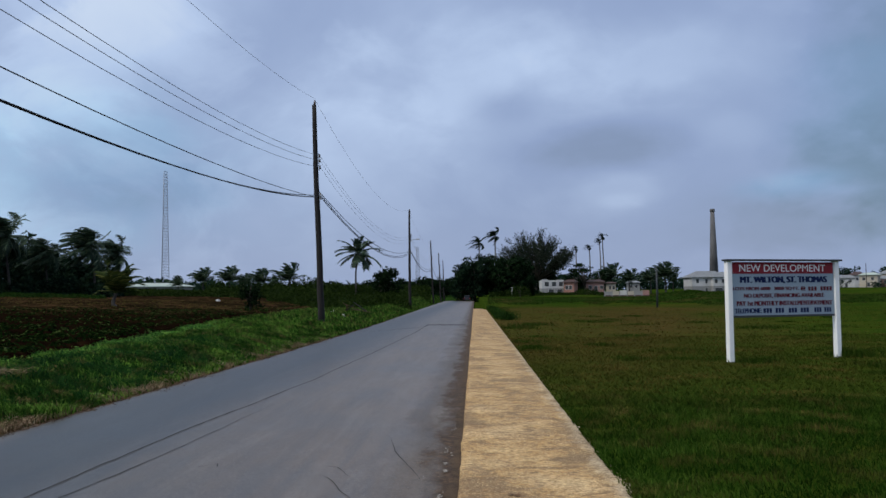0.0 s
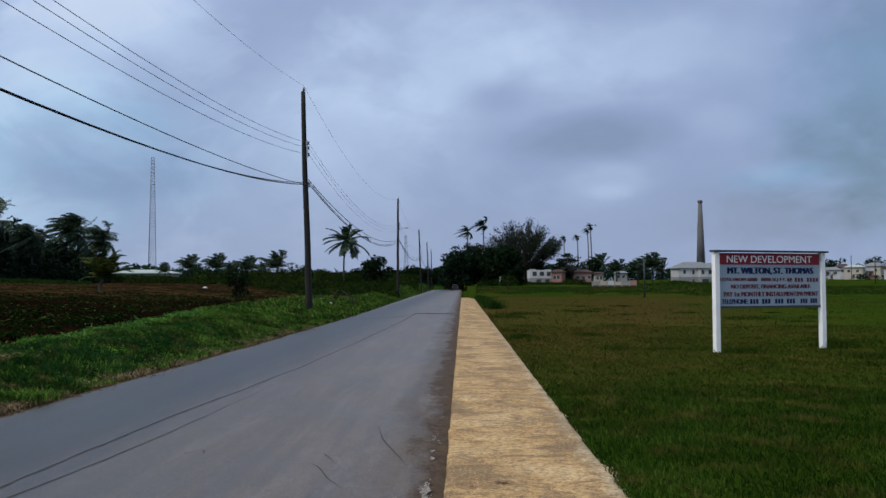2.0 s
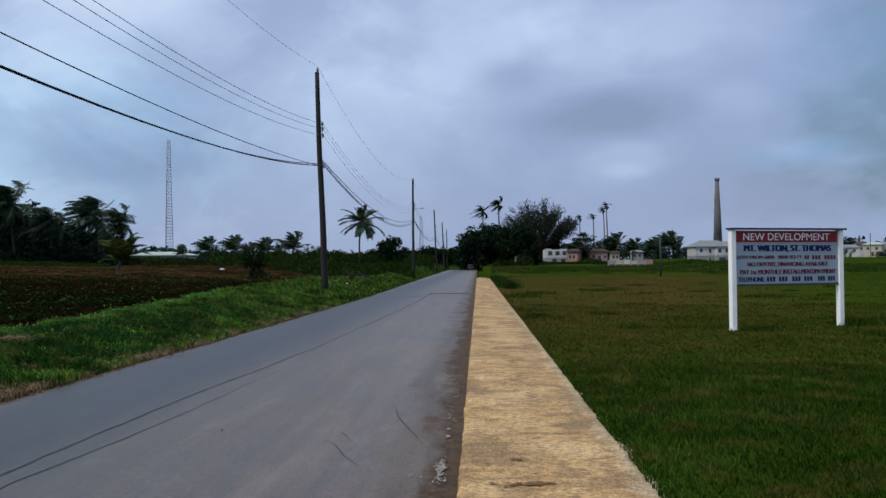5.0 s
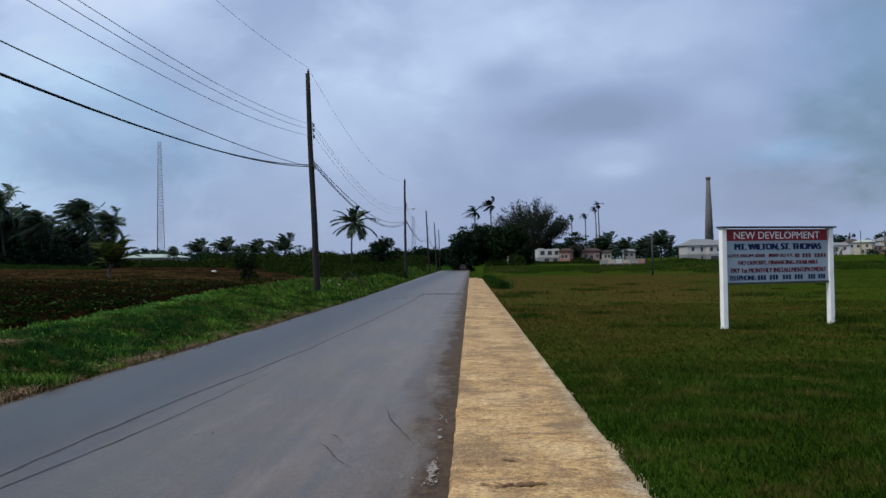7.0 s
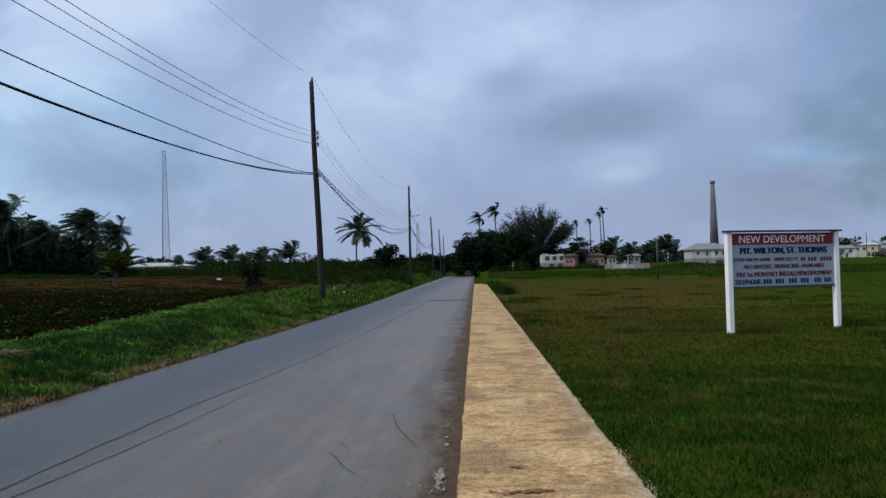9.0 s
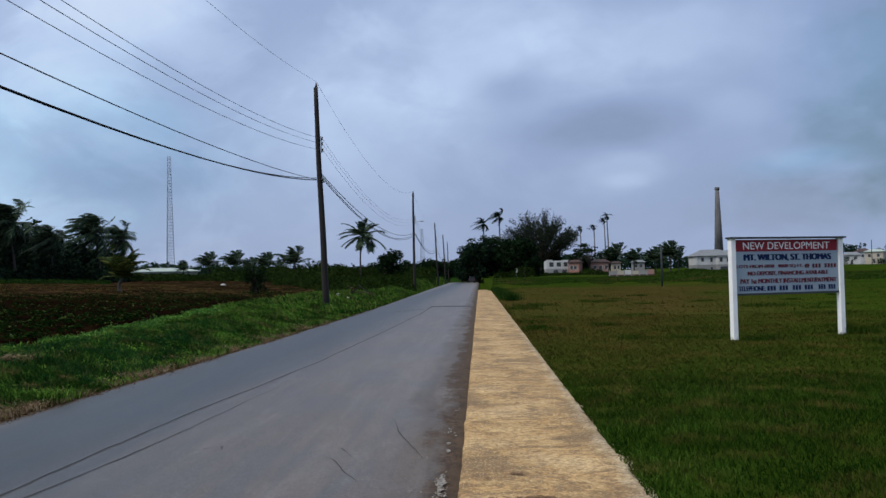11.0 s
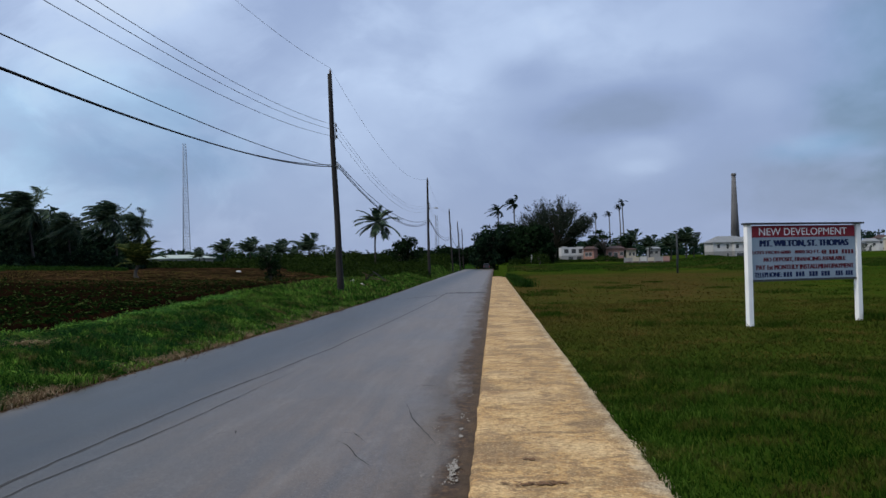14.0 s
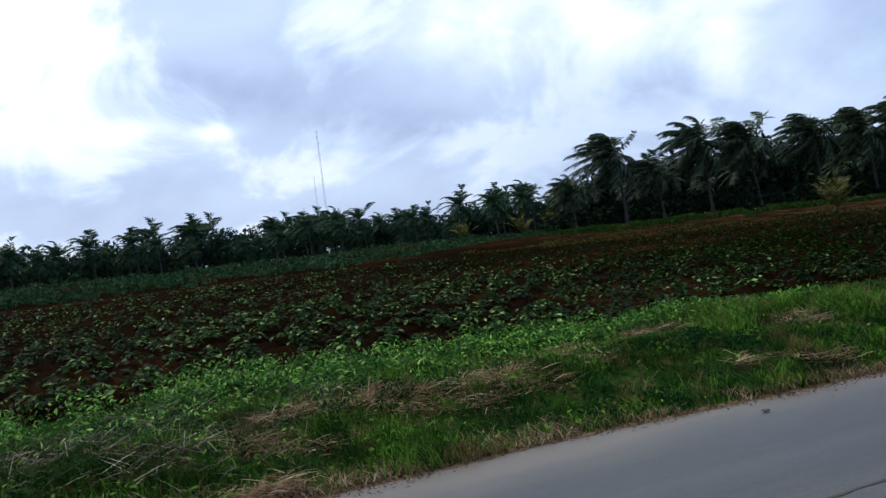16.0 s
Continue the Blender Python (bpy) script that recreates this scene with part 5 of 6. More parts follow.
def build_bands():
    rng = np.random.default_rng(91)
    thicket("far_woods", rng, [(-75, 520, 12), (-30, 520, 9), (-22, 520, 10), (-14, 480, 9), (-8, 430, 10), (0, 330, 7), (3, 330, 6)], 60, 220, 4.0, 1.0, M_WOODS, "distant low woods along the skyline", per=2.2)
    thicket("far_woods", np.random.default_rng(17), [(-33, 480, 11), (-27, 470, 12), (-22, 480, 11), (-20, 500, 8)], 30, 60, 2.6, 0.7, M_WOODS, "dark trees behind the distant houses", per=4.0)
    thicket("far_woods", rng, [(2, 330, 7), (8, 300, 4.6), (14, 300, 4.8), (20, 330, 6.0), (26, 330, 7)], 60, 110, 2.8, 0.8, M_WOODS, "distant low woods along the skyline", per=3.0)
    thicket("far_woods", rng, [(53, 128, 6.8), (60, 138, 8.0), (70, 148, 9.2), (80, 142, 9.4), (95, 140, 8.6), (140, 140, 8)], 34, 200, 2.8, 0.40, M_WOODS, "dense dark woods beyond the field", per=7.5)
    leafy_band("far_woods", rng, [(52, 126, 5.0), (70, 140, 6.8), (95, 136, 6.8), (140, 136, 6.5)], 24, 0, 34000, 0.46, M_WOODS, "dense dark woods beyond the field", "woods")
    leafy_band("undergrowth", rng, [(23, 112, 3.0), (27, 108, 6.4), (34, 99, 7.6), (44, 86, 7.6), (54, 86, 6.4), (58, 96, 4.4)], 26, 0, 72000, 0.32, M_UNDER, "undergrowth between the palm trunks, shade put into its leaf colour", "undergrowth")
    leafy_band("undergrowth", rng, [(23.5, 104, 1.6), (27, 97, 2.4), (34, 88, 2.4), (44, 77, 2.2), (54, 73, 2.0), (58, 76, 1.6)], 6, 0, 16000, 0.22, M_UNDER, "undergrowth between the palm trunks, shade put into its leaf colour", "undergrowth")
    leafy_band("scrub", rng, [(3, 150, 2.2), (8, 120, 2.0), (11, 115, 2.0), (15.5, 118, 1.9), (18, 118, 0.9), (23, 118, 0.9)], 40, 0, 26000, 0.24, M_SCRUB, "low weedy scrub beyond the field", "scrub")
    leafy_band("scrub", rng, [(4.3, 90, 1.1), (8.0, 62, 1.0), (11.2, 70, 1.0), (14, 95, 1.2)], 45, 0, 20000, 0.13, M_SCRUB, "tall weeds on the bank behind the poles", "scrub")
    thicket("scrub", rng, [(8.6, 165, 3.6), (13, 160, 4.2), (17.6, 175, 3.6)], 30, 30, 1.4, 0.26, M_SCRUB, "scattered dark bushes among small palms", "scrub", per=16.0)
    leafy_band("tall_crop", rng, [(57, 78, 0.5), (64, 58, 0.8), (72, 49, 0.9), (80, 48, 1.0), (110, 48, 1.0)], 62, 0, 60000, 0.15, M_TALL, "rows of taller green crop", "crop")
    leafy_band("field_hedge", rng, [(-30, 104, 0.30), (-20, 98, 0.34), (-15, 100, 0.5), (-12, 104, 0.22), (-7, 108, 0.16), (-0.9, 104, 0.2)], 62, 0, 46000, 0.12, M_FARGRASS, "rank green grass and weeds beyond the lawn", "grass")
    leafy_band("field_hedge", rng, [(-17, 150, 0.9), (-15.2, 156, 1.0), (-14.2, 158, 1.25), (-13.2, 175, 0.9), (-12.2, 190, 0.4), (-11.5, 210, 0.2)], 40, 0, 18000, 0.18, M_FARGRASS, "rank green grass and weeds beyond the lawn", "grass")
    leafy_band("shrubs_by_houses", rng, [(-11.5, 236, 0.5), (-8.9, 235, 0.7), (-7.2, 262, 2.2), (-6.6, 262, 1.0), (-4.6, 255, 0.9), (-3.7, 215, 2.4), (-2.0, 205, 1.9), (-1.0, 190, 1.2)], 16, 0, 7000, 0.26, M_SCRUB, "shrubs in front of the houses", "shrubs")
    leafy_band("strip_hedge", rng, [(24, 92, 0.5), (30, 84, 0.5), (39, 70, 0.5), (47, 61, 0.5), (53, 58, 0.45), (58, 62, 0.4)], 3.0, 0, 20000, 0.10, M_RANK, "low green strip at the foot of the palms", "grass")


build_bands()


# ---------------------------------------------------------------- buildings
def window(parent, x, z, w, h, y, rim=None, pane=None):
    rim = rim or M_WALLW
    win = part("window", boxed(x - w / 2 - 0.08, x + w / 2 + 0.08, y - 0.06, y + 0.05, z - h / 2 - 0.08, z + h / 2 + 0.08), rim, parent)
    part("pane", boxed(x - w / 2, x + w / 2, y - 0.07, y + 0.02, z - h / 2, z + h / 2), pane or M_GLASS, win, "dark panel in place of the unlit window opening")


def hip_roof(w, d, z, rise, over=0.5, ridge=0.5):
    bm = bmesh.new()
    x, y = w / 2 + over, d / 2 + over
    r = max(0.0, x - y) if ridge is None else x * ridge
    low = [bm.verts.new((sx * x, sy * y, z)) for sx, sy in ((-1, -1), (1, -1), (1, 1), (-1, 1))]
    base = [bm.verts.new((v.co.x, v.co.y, z - 0.18)) for v in low]
    a, b = bm.verts.new((-r, 0, z + rise)), bm.verts.new((r, 0, z + rise))
    for q in ((low[0], low[1], b, a), (low[1], low[2], b), (low[2], low[3], a, b), (low[3], low[0], a)):
        bm.faces.new(q)
    for i in range(4):
        j = (i + 1) % 4
        bm.faces.new((base[i], base[j], low[j], low[i]))
    bm.faces.new(base[::-1])
    return bm


def build_house(az, d, w, depth, h, turn, wall, roof, rise, label, windows, low_wall=None, rough_top=False, wing=None):
    x, y = at(az, d)
    ob = thing("house", label, "house", pose(x, y, land1(x, y) - 0.1, 0, 0, az + turn))
    if low_wall:
        part("lower_wall", boxed(-w / 2, w / 2, -depth / 2, depth / 2, -0.4, h * 0.46), low_wall, ob)
        part("wall", boxed(-w / 2 - 0.02, w / 2 + 0.02, -depth / 2 - 0.02, depth / 2 + 0.02, h * 0.46, h), wall, ob)
    else:
        part("wall", boxed(-w / 2, w / 2, -depth / 2, depth / 2, -0.4, h), wall, ob)
    if roof:
        part("roof", hip_roof(w, depth, h + 0.15, rise), roof, ob)
    if rough_top:
        for a, b, c in ((-0.5, -0.22, 0.35), (0.18, 0.5, 0.2)):
            part("parapet", boxed(a * w, b * w, -depth / 2, -depth / 2 + 0.3, h, h + c), wall, ob)
    for wx, wz, ww, wh in windows:
        front = -depth / 2
        if wing and wing[0] < wx * w / 2 < wing[1]:
            front -= wing[2]
        # matt dark panes: the unlit rooms behind are put into their colour
        window(ob, wx * w / 2, wz * h, ww, wh, front, None, M_DARK)
    if wing:
        a, b, out = wing
        part("wing_lower_wall", boxed(a, b, -depth / 2 - out, -depth / 2 - 0.03, -0.8, h * 0.46), low_wall, ob)
        part("wing_wall", boxed(a - 0.02, b + 0.02, -depth / 2 - out - 0.02, -depth / 2 - 0.03, h * 0.46 + 0.003, h), wall, ob)
        bm = hip_roof(b - a, out + depth * 0.5, h + 0.13, rise * 0.8)
        bmesh.ops.translate(bm, verts=bm.verts, vec=((a + b) / 2, -depth / 2 + depth * 0.25 - out / 2, 0))
        part("wing_roof", bm, roof, ob)
    return ob


def build_buildings():
    build_house(-5.2, 300, 7.6, 7.0, 5.2, 8, M_WALLW, None, 0, "unfinished white two-storey house with open windows", [(-0.55, 0.75, 1.5, 1.5), (0.12, 0.75, 1.5, 1.5), (0.75, 0.75, 1.3, 1.5), (-0.15, 0.20, 1.8, 2.0), (0.62, 0.20, 1.7, 2.0)], M_WALLG, True)
    build_house(-6.5, 296, 3.6, 6.0, 4.4, -12, M_SALMON, M_ROOFR, 0.9, "salmon-coloured house with a rust-brown roof", [(-0.4, 0.6, 1.0, 1.3), (0.3, 0.6, 1.0, 1.3)])
    build_house(-8.1, 305, 6.6, 6.0, 4.4, 0, M_PINK, M_ROOFR, 0.9, "faded pink house with a low roof", [(-0.5, 0.6, 1.2, 1.2), (0.1, 0.5, 1.2, 1.8), (0.7, 0.6, 1.1, 1.2)])
    build_house(-9.15, 318, 3.2, 5.0, 3.9, 4, M_CREAM, M_ROOFR, 0.5, "cream house behind a white wall", [(-0.3, 0.6, 0.8, 1.2), (0.5, 0.6, 0.8, 1.2)])
    build_house(-10.6, 360, 5.0, 6.0, 3.7, 4, M_WALLG, M_ROOFD, 0.8, "small pale house among palms", [(-0.4, 0.6, 1.2, 1.2), (0.4, 0.6, 1.2, 1.2)])
    build_house(-15.2, 312, 12.6, 9.0, 5.6, 20, M_WALLW, M_ROOFD, 2.2, "white two-storey house with a grey hipped roof", [(-0.7, 0.78, 0.9, 1.3), (-0.2, 0.76, 0.8, 1.5), (0.2, 0.76, 1.0, 1.4), (0.62, 0.76, 1.3, 1.4), (-0.2, 0.24, 0.8, 1.1), (0.35, 0.2, 2.6, 1.6)], M_WALLG, wing=(0.3, 6.6, 2.4))
    row = [(-22.6, 6, 3.4), (-23.5, 7, 4.2), (-24.1, 5, 5.6), (-24.8, 7, 5.2), (-25.4, 5, 3.6), (-25.9, 7, 6.0), (-26.8, 6, 4.6), (-27.6, 8, 5.4), (-28.8, 7, 4.2)]
    for k, (az, w, h) in enumerate(row):
        wall, roof = (M_CREAM, M_WALLW, M_WALLW, M_CREAM, M_PINK)[k % 5], (M_ROOFD, M_ROOFD, M_ROOFR, M_ROOFG)[k % 4]
        build_house(az, 400 + 17 * (k % 3), w, 7, h, 10 * ((k * 7) % 5 - 2), wall, roof, 1.0 + 0.3 * (k % 3), "pale house on the distant rise", [(-0.5, 0.7, 1.1, 1.2), (0.45, 0.7, 1.1, 1.2)] + ([(0.0, 0.25, 1.0, 1.8)] if k % 2 else []))
    build_house(20.8, 225, 15.5, 9.0, 1.9, 4, M_WALLG, M_ROOFG, 0.9, "long low farm building with a pale metal roof", [(-0.6, 0.5, 1.2, 1.0), (0.5, 0.5, 1.2, 1.0)])
    # boundary wall
    x, y = at(-10.2, 165)
    w = thing("boundary_wall", "long low white boundary wall in front of houses", "wall", pose(x, y, land1(x, y), 0, 0, -10.1))
    for k in range(6):
        a = -4.2 + k * 1.4
        part("wall_panel", boxed(a, a + 1.34, -0.1, 0.1, 0.42, 1.12 + 0.10 * (k % 3)), (M_WALLG, M_CREAM, M_WALLW, M_CREAM, M_WALLG, M_PINK)[k], w)
        part("plinth", boxed(a, a + 1.34, -0.13, 0.13, -0.3, 0.42), M_ROOFR, w, "dark brown base of the wall")
        part("pier", boxed(a - 0.10, a + 0.10, -0.14, 0.14, -0.3, 1.30), M_WALLG, w)
    # chimney
    x, y = at(-15.75, 330)
    g = land1(x, y)
    h = 1.6 + 330 * math.tan(radians(5.4)) - g
    ch = thing("factory_chimney", "tall tapering old brick factory chimney", "chimney", pose(x, y, g))
    part("shaft", tube_mesh("shaft", [(0, 0, -0.5), (0, 0, h * 0.5), (0, 0, h - 0.9)], [1.9, 1.3, 0.72], M_BRICKC, 14), parent=ch)
    part("cap", tube_mesh("cap", [(0, 0, h - 1.1), (0, 0, h - 0.9), (0, 0, h - 0.2), (0, 0, h)], [0.75, 0.92, 0.92, 0.8], M_BRICKC, 14), parent=ch)
    part("plinth", boxed(-2.6, 2.6, -2.6, 2.6, -0.5, 4.0, 0.05), M_BRICKC, ch)


build_buildings()


# ---------------------------------------------------------------- small things
def build_post(az, d, h, r, mat, label, category="post"):
    x, y = at(az, d)
    g = land1(x, y)
    tagged(new("field_post", tube_mesh("field_post", [(x, y, g - 0.3), (x + 0.02, y, g + h * 0.5), (x, y, g + h - 0.03), (x, y, g + h)], [r, r * 0.95, r * 0.9, r * 0.5], mat, 8)), label, category)


def boxed_mesh(name, x0, x1, y0, y1, z0, z1, mat):
    bm = boxed(x0, x1, y0, y1, z0, z1, 0.004)
    me = bpy.data.meshes.new(name)
    bm.to_mesh(me)
    bm.free()
    me.materials.append(mat)
    return me


def build_small_things():
    build_post(-12.13, 88, 4.0, 0.10, M_DARK, "dark upright timber post in the rank grass")
    build_post(-8.7, 200, 3.0, 0.12, M_POLE, "dark upright timber post near the houses")
    build_post(-2.55, 212, 2.4, 0.2, M_WALLG, "pale stone gate pillar by the trees", "pillar")
    build_post(-25.9, 300, 9.0, 0.14, M_POLE, "distant dark utility pole by houses")
    thicket("shrubs_by_houses", np.random.default_rng(17), [(-30, 385, 3.5), (-26, 385, 2.5), (-22.5, 385, 4.0)], 60, 26, 1.6, 0.4, M_WOODS, "shrubs among the distant houses", "shrubs", per=7.0)
    build_post(-24.6, 380, 10.0, 0.14, M_POLE, "distant dark utility pole by houses")
    # broken boards and scraps dumped on the bank
    rng = np.random.default_rng(5)
    for k, (dx, dy, L, tilt, turn, mat) in enumerate(((0.0, 0, 1.3, 22, 20, M_EARTH), (0.5, 0.2, 1.1, 35, -15, M_POLE), (0.3, -0.2, 0.9, 8, 60, M_EARTH), (-0.35, 0.1, 0.7, 30, 100, M_EARTH), (0.8, 0.0, 0.9, 12, 10, M_EARTH), (-0.1, -0.3, 0.8, 28, 140, M_POLE))):
        x, y = -8.05 + dx, 55.0 + dy
        ob = tagged(new("broken_board", boxed_mesh("broken_board", -L / 2, L / 2, -0.07, 0.07, -0.015, 0.015, mat)), "broken weathered board dumped on the bank", "board", "dumped boards")
        ob.matrix_world = pose(x, y, land1(x, y) + 0.24 + L * 0.5 * math.sin(radians(tilt)) * 0.8, 0, tilt, turn)
    for sx, sy, s, mat, label in ((-8.35, 54.5, 0.14, M_WALLW, "crumpled white sack dumped on the bank"), (-9.2, 54.5, 0.22, M_STONE, "pale stone lying in the grass"), (-7.7, 49.0, 0.15, M_STONE, "pale stone lying in the grass"),
                                  (-26.5, 86.0, 0.28, M_WALLW, "white sack lying in the field"), (-38.0, 54.5, 0.26, M_WALLW, "white sack lying in the field"), (-33.0, 33.0, 0.13, M_STONE, "pale stone on the red soil"), (-10.03, 9.44, 0.06, M_WALLW, "white scrap lying in the verge grass")):
        rng = np.random.default_rng(int(abs(sx) * 10))
        bm = bmesh.new()
        bmesh.ops.create_icosphere(bm, subdivisions=2, radius=s)
        for v in bm.verts:
            v.co = v.co * (1 + 0.25 * noise.noise(v.co * 2.2 / s + Vector((sx, sy, 0))))
            v.co.z *= 0.6
        me = bpy.data.meshes.new("stone")
        bm.to_mesh(me)
        bm.free()
        me.materials.append(mat)
        nm = "sack" if "sack" in label else ("scrap" if "scrap" in label else "stone")
        ob = tagged(new(nm, smooth(me)), label, nm)
        ob.matrix_world = pose(sx, sy, land1(sx, sy) + s * 0.3 + (0.1 if s < 0.1 else 0), 0, 0, rng.uniform(0, 180))
    # a dark pebble and a scrap on the road's edge
    x, y = -5.95, 5.5
    bm = bmesh.new()
    bmesh.ops.create_icosphere(bm, subdivisions=2, radius=0.038)
    for v in bm.verts:
        v.co *= 1 + 0.4 * noise.noise(v.co * 30)
        v.co.z *= 0.3
    me = bpy.data.meshes.new("pebble")
    bm.to_mesh(me)
    bm.free()
    me.materials.append(M_RUBBER)
    tagged(new("pebble", smooth(me)), "dark clod lying on the asphalt edge", "stone").matrix_world = pose(x, y, road_z(x, y) + 0.02)


def build_car(x, y):
    car = thing("car", "small dark car far down the road", "car", pose(x, y, road_z(x, y)))
    bm = boxed(-0.82, 0.82, -2.0, 2.0, 0.3, 0.95, 0.12)
    part("body", bm, M_CAR, car)
    bm = boxed(-0.7, 0.7, -1.5, 0.9, 0.9, 1.5, 0.22)
    part("cabin", bm, M_CAR, car)
    part("rear_window", boxed(-0.55, 0.55, -1.53, -1.46, 1.05, 1.38), M_GLASS, car)
    for sx in (-1, 1):
        part("tail_lamp", boxed(sx * 0.68 - 0.1, sx * 0.68 + 0.1, -2.03, -1.98, 0.65, 0.85), M_REDP, car)
        for wy in (-1.3, 1.3):
            wv = tube_mesh("wheel", [(sx * 0.72 - 0.1, wy, 0.31), (sx * 0.72 + 0.1, wy, 0.31)], 0.31, M_RUBBER, 14)
            part("wheel", wv, parent=car)


build_small_things()
build_car(-1.9, 214.0)
build_road_marks(ROAD)


# ---------------------------------------------------------------- grass, weeds and crop
def blades(rng, x, y, height, width, lean=0.45, lift=0.0):
    """Bent grass blades at plan places: two joined faces each."""
    n = len(x)
    z = land(x, y) + lift - 0.01
    a = rng.uniform(0, 2 * np.pi, n)
    q = rng.uniform(0, 2 * np.pi, n)
    w = width * rng.uniform(0.6, 1.3, n)
    h = height * rng.uniform(0.5, 1.25, n)
    dx, dy = np.cos(a) * w / 2, np.sin(a) * w / 2
    lx, ly = (np.cos(q) * lean + WIND[0] * 0.25) * h, (np.sin(q) * lean + WIND[1] * 0.25) * h
    P = np.stack([x, y, z], -1)
    off = np.stack([dx, dy, 0 * dx], -1)
    mid = P + np.stack([lx * 0.3, ly * 0.3, h * 0.62], -1)
    tip = P + np.stack([lx, ly, h * 0.95], -1)
    v = np.stack([P - off, P + off, mid + off * 0.8, mid - off * 0.8, tip], 1).reshape(-1, 3)
    k = 5 * np.arange(n)[:, None]
    tri = np.concatenate([k + [0, 1, 2], k + [0, 2, 3], k + [3, 2, 4]], 1).reshape(-1, 3)
    return v, tri


def patchy(x, y, s, seed):
    """Patches at two sizes."""
    return 0.6 * patches(x, y, 1.9 / s, seed) + 0.4 * patches(x, y, 0.7 / s, seed + 3)


def grass(name, rng, n, area, height, width, mat, label, clump=0.0, keep=None, lean=0.45, lift=0.0, mound=False, short=1.0):
    x, y = area(rng, n)
    if keep is not None:
        ok = keep(x, y)
        x, y = x[ok], y[ok]
    if name.startswith("verge_"):
        ok = x > field_front(y) - 0.05 + 0.3 * rng.normal(0, 1, len(x))
        x, y = x[ok], y[ok]
    if clump:
        x, y = x + rng.normal(0, clump, len(x)), y + rng.normal(0, clump, len(x))
    h = np.full(len(x), height) * (0.45 + 1.1 * short * patchy(x, y, 1.3, 2.0))
    if mound:
        h = height * (0.6 + 2.2 * patches(x, y, 0.75, 4) ** 1.6 * (0.5 + patches(x, y, 2.4, 7)))
    w = np.full(len(x), width)
    v, f = blades(rng, x, y, h, w, lean, lift)
    tagged(new(name, np_mesh(name, v, f, mat)), label, "grass", kind="stuff")


def stalks(name, rng, spots, n, length, width, mat, label, upright=0.12):
    """Bundles of long dry stalks: place, spread and the way most of them lie."""
    V, F, base = [], [], 0
    for sx, sy, spread, way in spots:
        m = int(n * (0.4 + 0.6 * spread))
        x, y = sx + rng.normal(0, 0.46 * spread, m), sy + rng.normal(0, 0.46 * spread, m)
        a = radians(way) + rng.normal(0, 1.5, m)
        L = length * rng.uniform(0.4, 1.5, m)
        up = upright * rng.uniform(0.2, 1.6, m)
        d = np.stack([np.cos(a), np.sin(a), up], -1)
        d /= np.linalg.norm(d, axis=1, keepdims=True)
        P = np.stack([x, y, land(x, y) + rng.uniform(0.04, 0.16, m) * (1 - min(1, upright))], -1)
        s = np.stack([-np.sin(a), np.cos(a), 0.5 * rng.normal(0, 1, m)], -1) * (width * rng.uniform(0.5, 1.2, m) / 2)[:, None]
        M = P + d * (L * 0.55)[:, None] + np.array((0, 0, 0.008))
        E = P + d * L[:, None] - np.array((0, 0, 0.008)) * (1 - min(1, upright))
        V.append(np.stack([P - s, P + s, M + s, M - s, E], 1).reshape(-1, 3))
        k = base + 5 * np.arange(m)[:, None]
        F.append(np.concatenate([k + [0, 1, 2], k + [0, 2, 3], k + [3, 2, 4]], 1).reshape(-1, 3))
        base += 5 * m
    tagged(new(name, np_mesh(name, np.concatenate(V), np.concatenate(F), mat)), label, "grass", kind="stuff")


def lawn_area(y0, y1):
    def pick(rng, n):
        y = y0 + (y1 - y0) * rng.random(n)
        reach = np.maximum(3.5, 2.4 + y * 0.62)
        x = 1.20 + np.maximum(0.0, reach) * rng.random(n) + rng.normal(0, 0.04, n)
        return x, y
    return pick


def fringe_area(y0, y1):
    def pick(rng, n):
        y = y0 + (y1 - y0) * rng.random(n) ** 1.6
        x = 1.27 + 0.05 * rng.normal(0, 1, n) + 0.17 * (patches(y, y * 0, 0.6, 3) - 0.45)
        return x, y
    return pick


def verge_area(y0, y1, w=7.2):
    def pick(rng, n):
        y = y0 + (y1 - y0) * rng.random(n)
        x = road_left(y) + 0.02 - w * rng.random(n)
        return x, y
    return pick


def edge_area(y0, y1):
    def pick(rng, n):
        y = y0 + (y1 - y0) * rng.random(n)
        x = road_left(y) + 0.10 - np.abs(rng.normal(0, 0.36, n))
        return x, y
    return pick


def clump_area(spots, spread):
    def pick(rng, n):
        k = rng.integers(0, len(spots), n)
        s = np.array(spots)[k]
        r = rng.normal(0, 1, (n, 2)) * spread * s[:, 2:3]
        return s[:, 0] + r[:, 0], s[:, 1] + r[:, 1]
    return pick


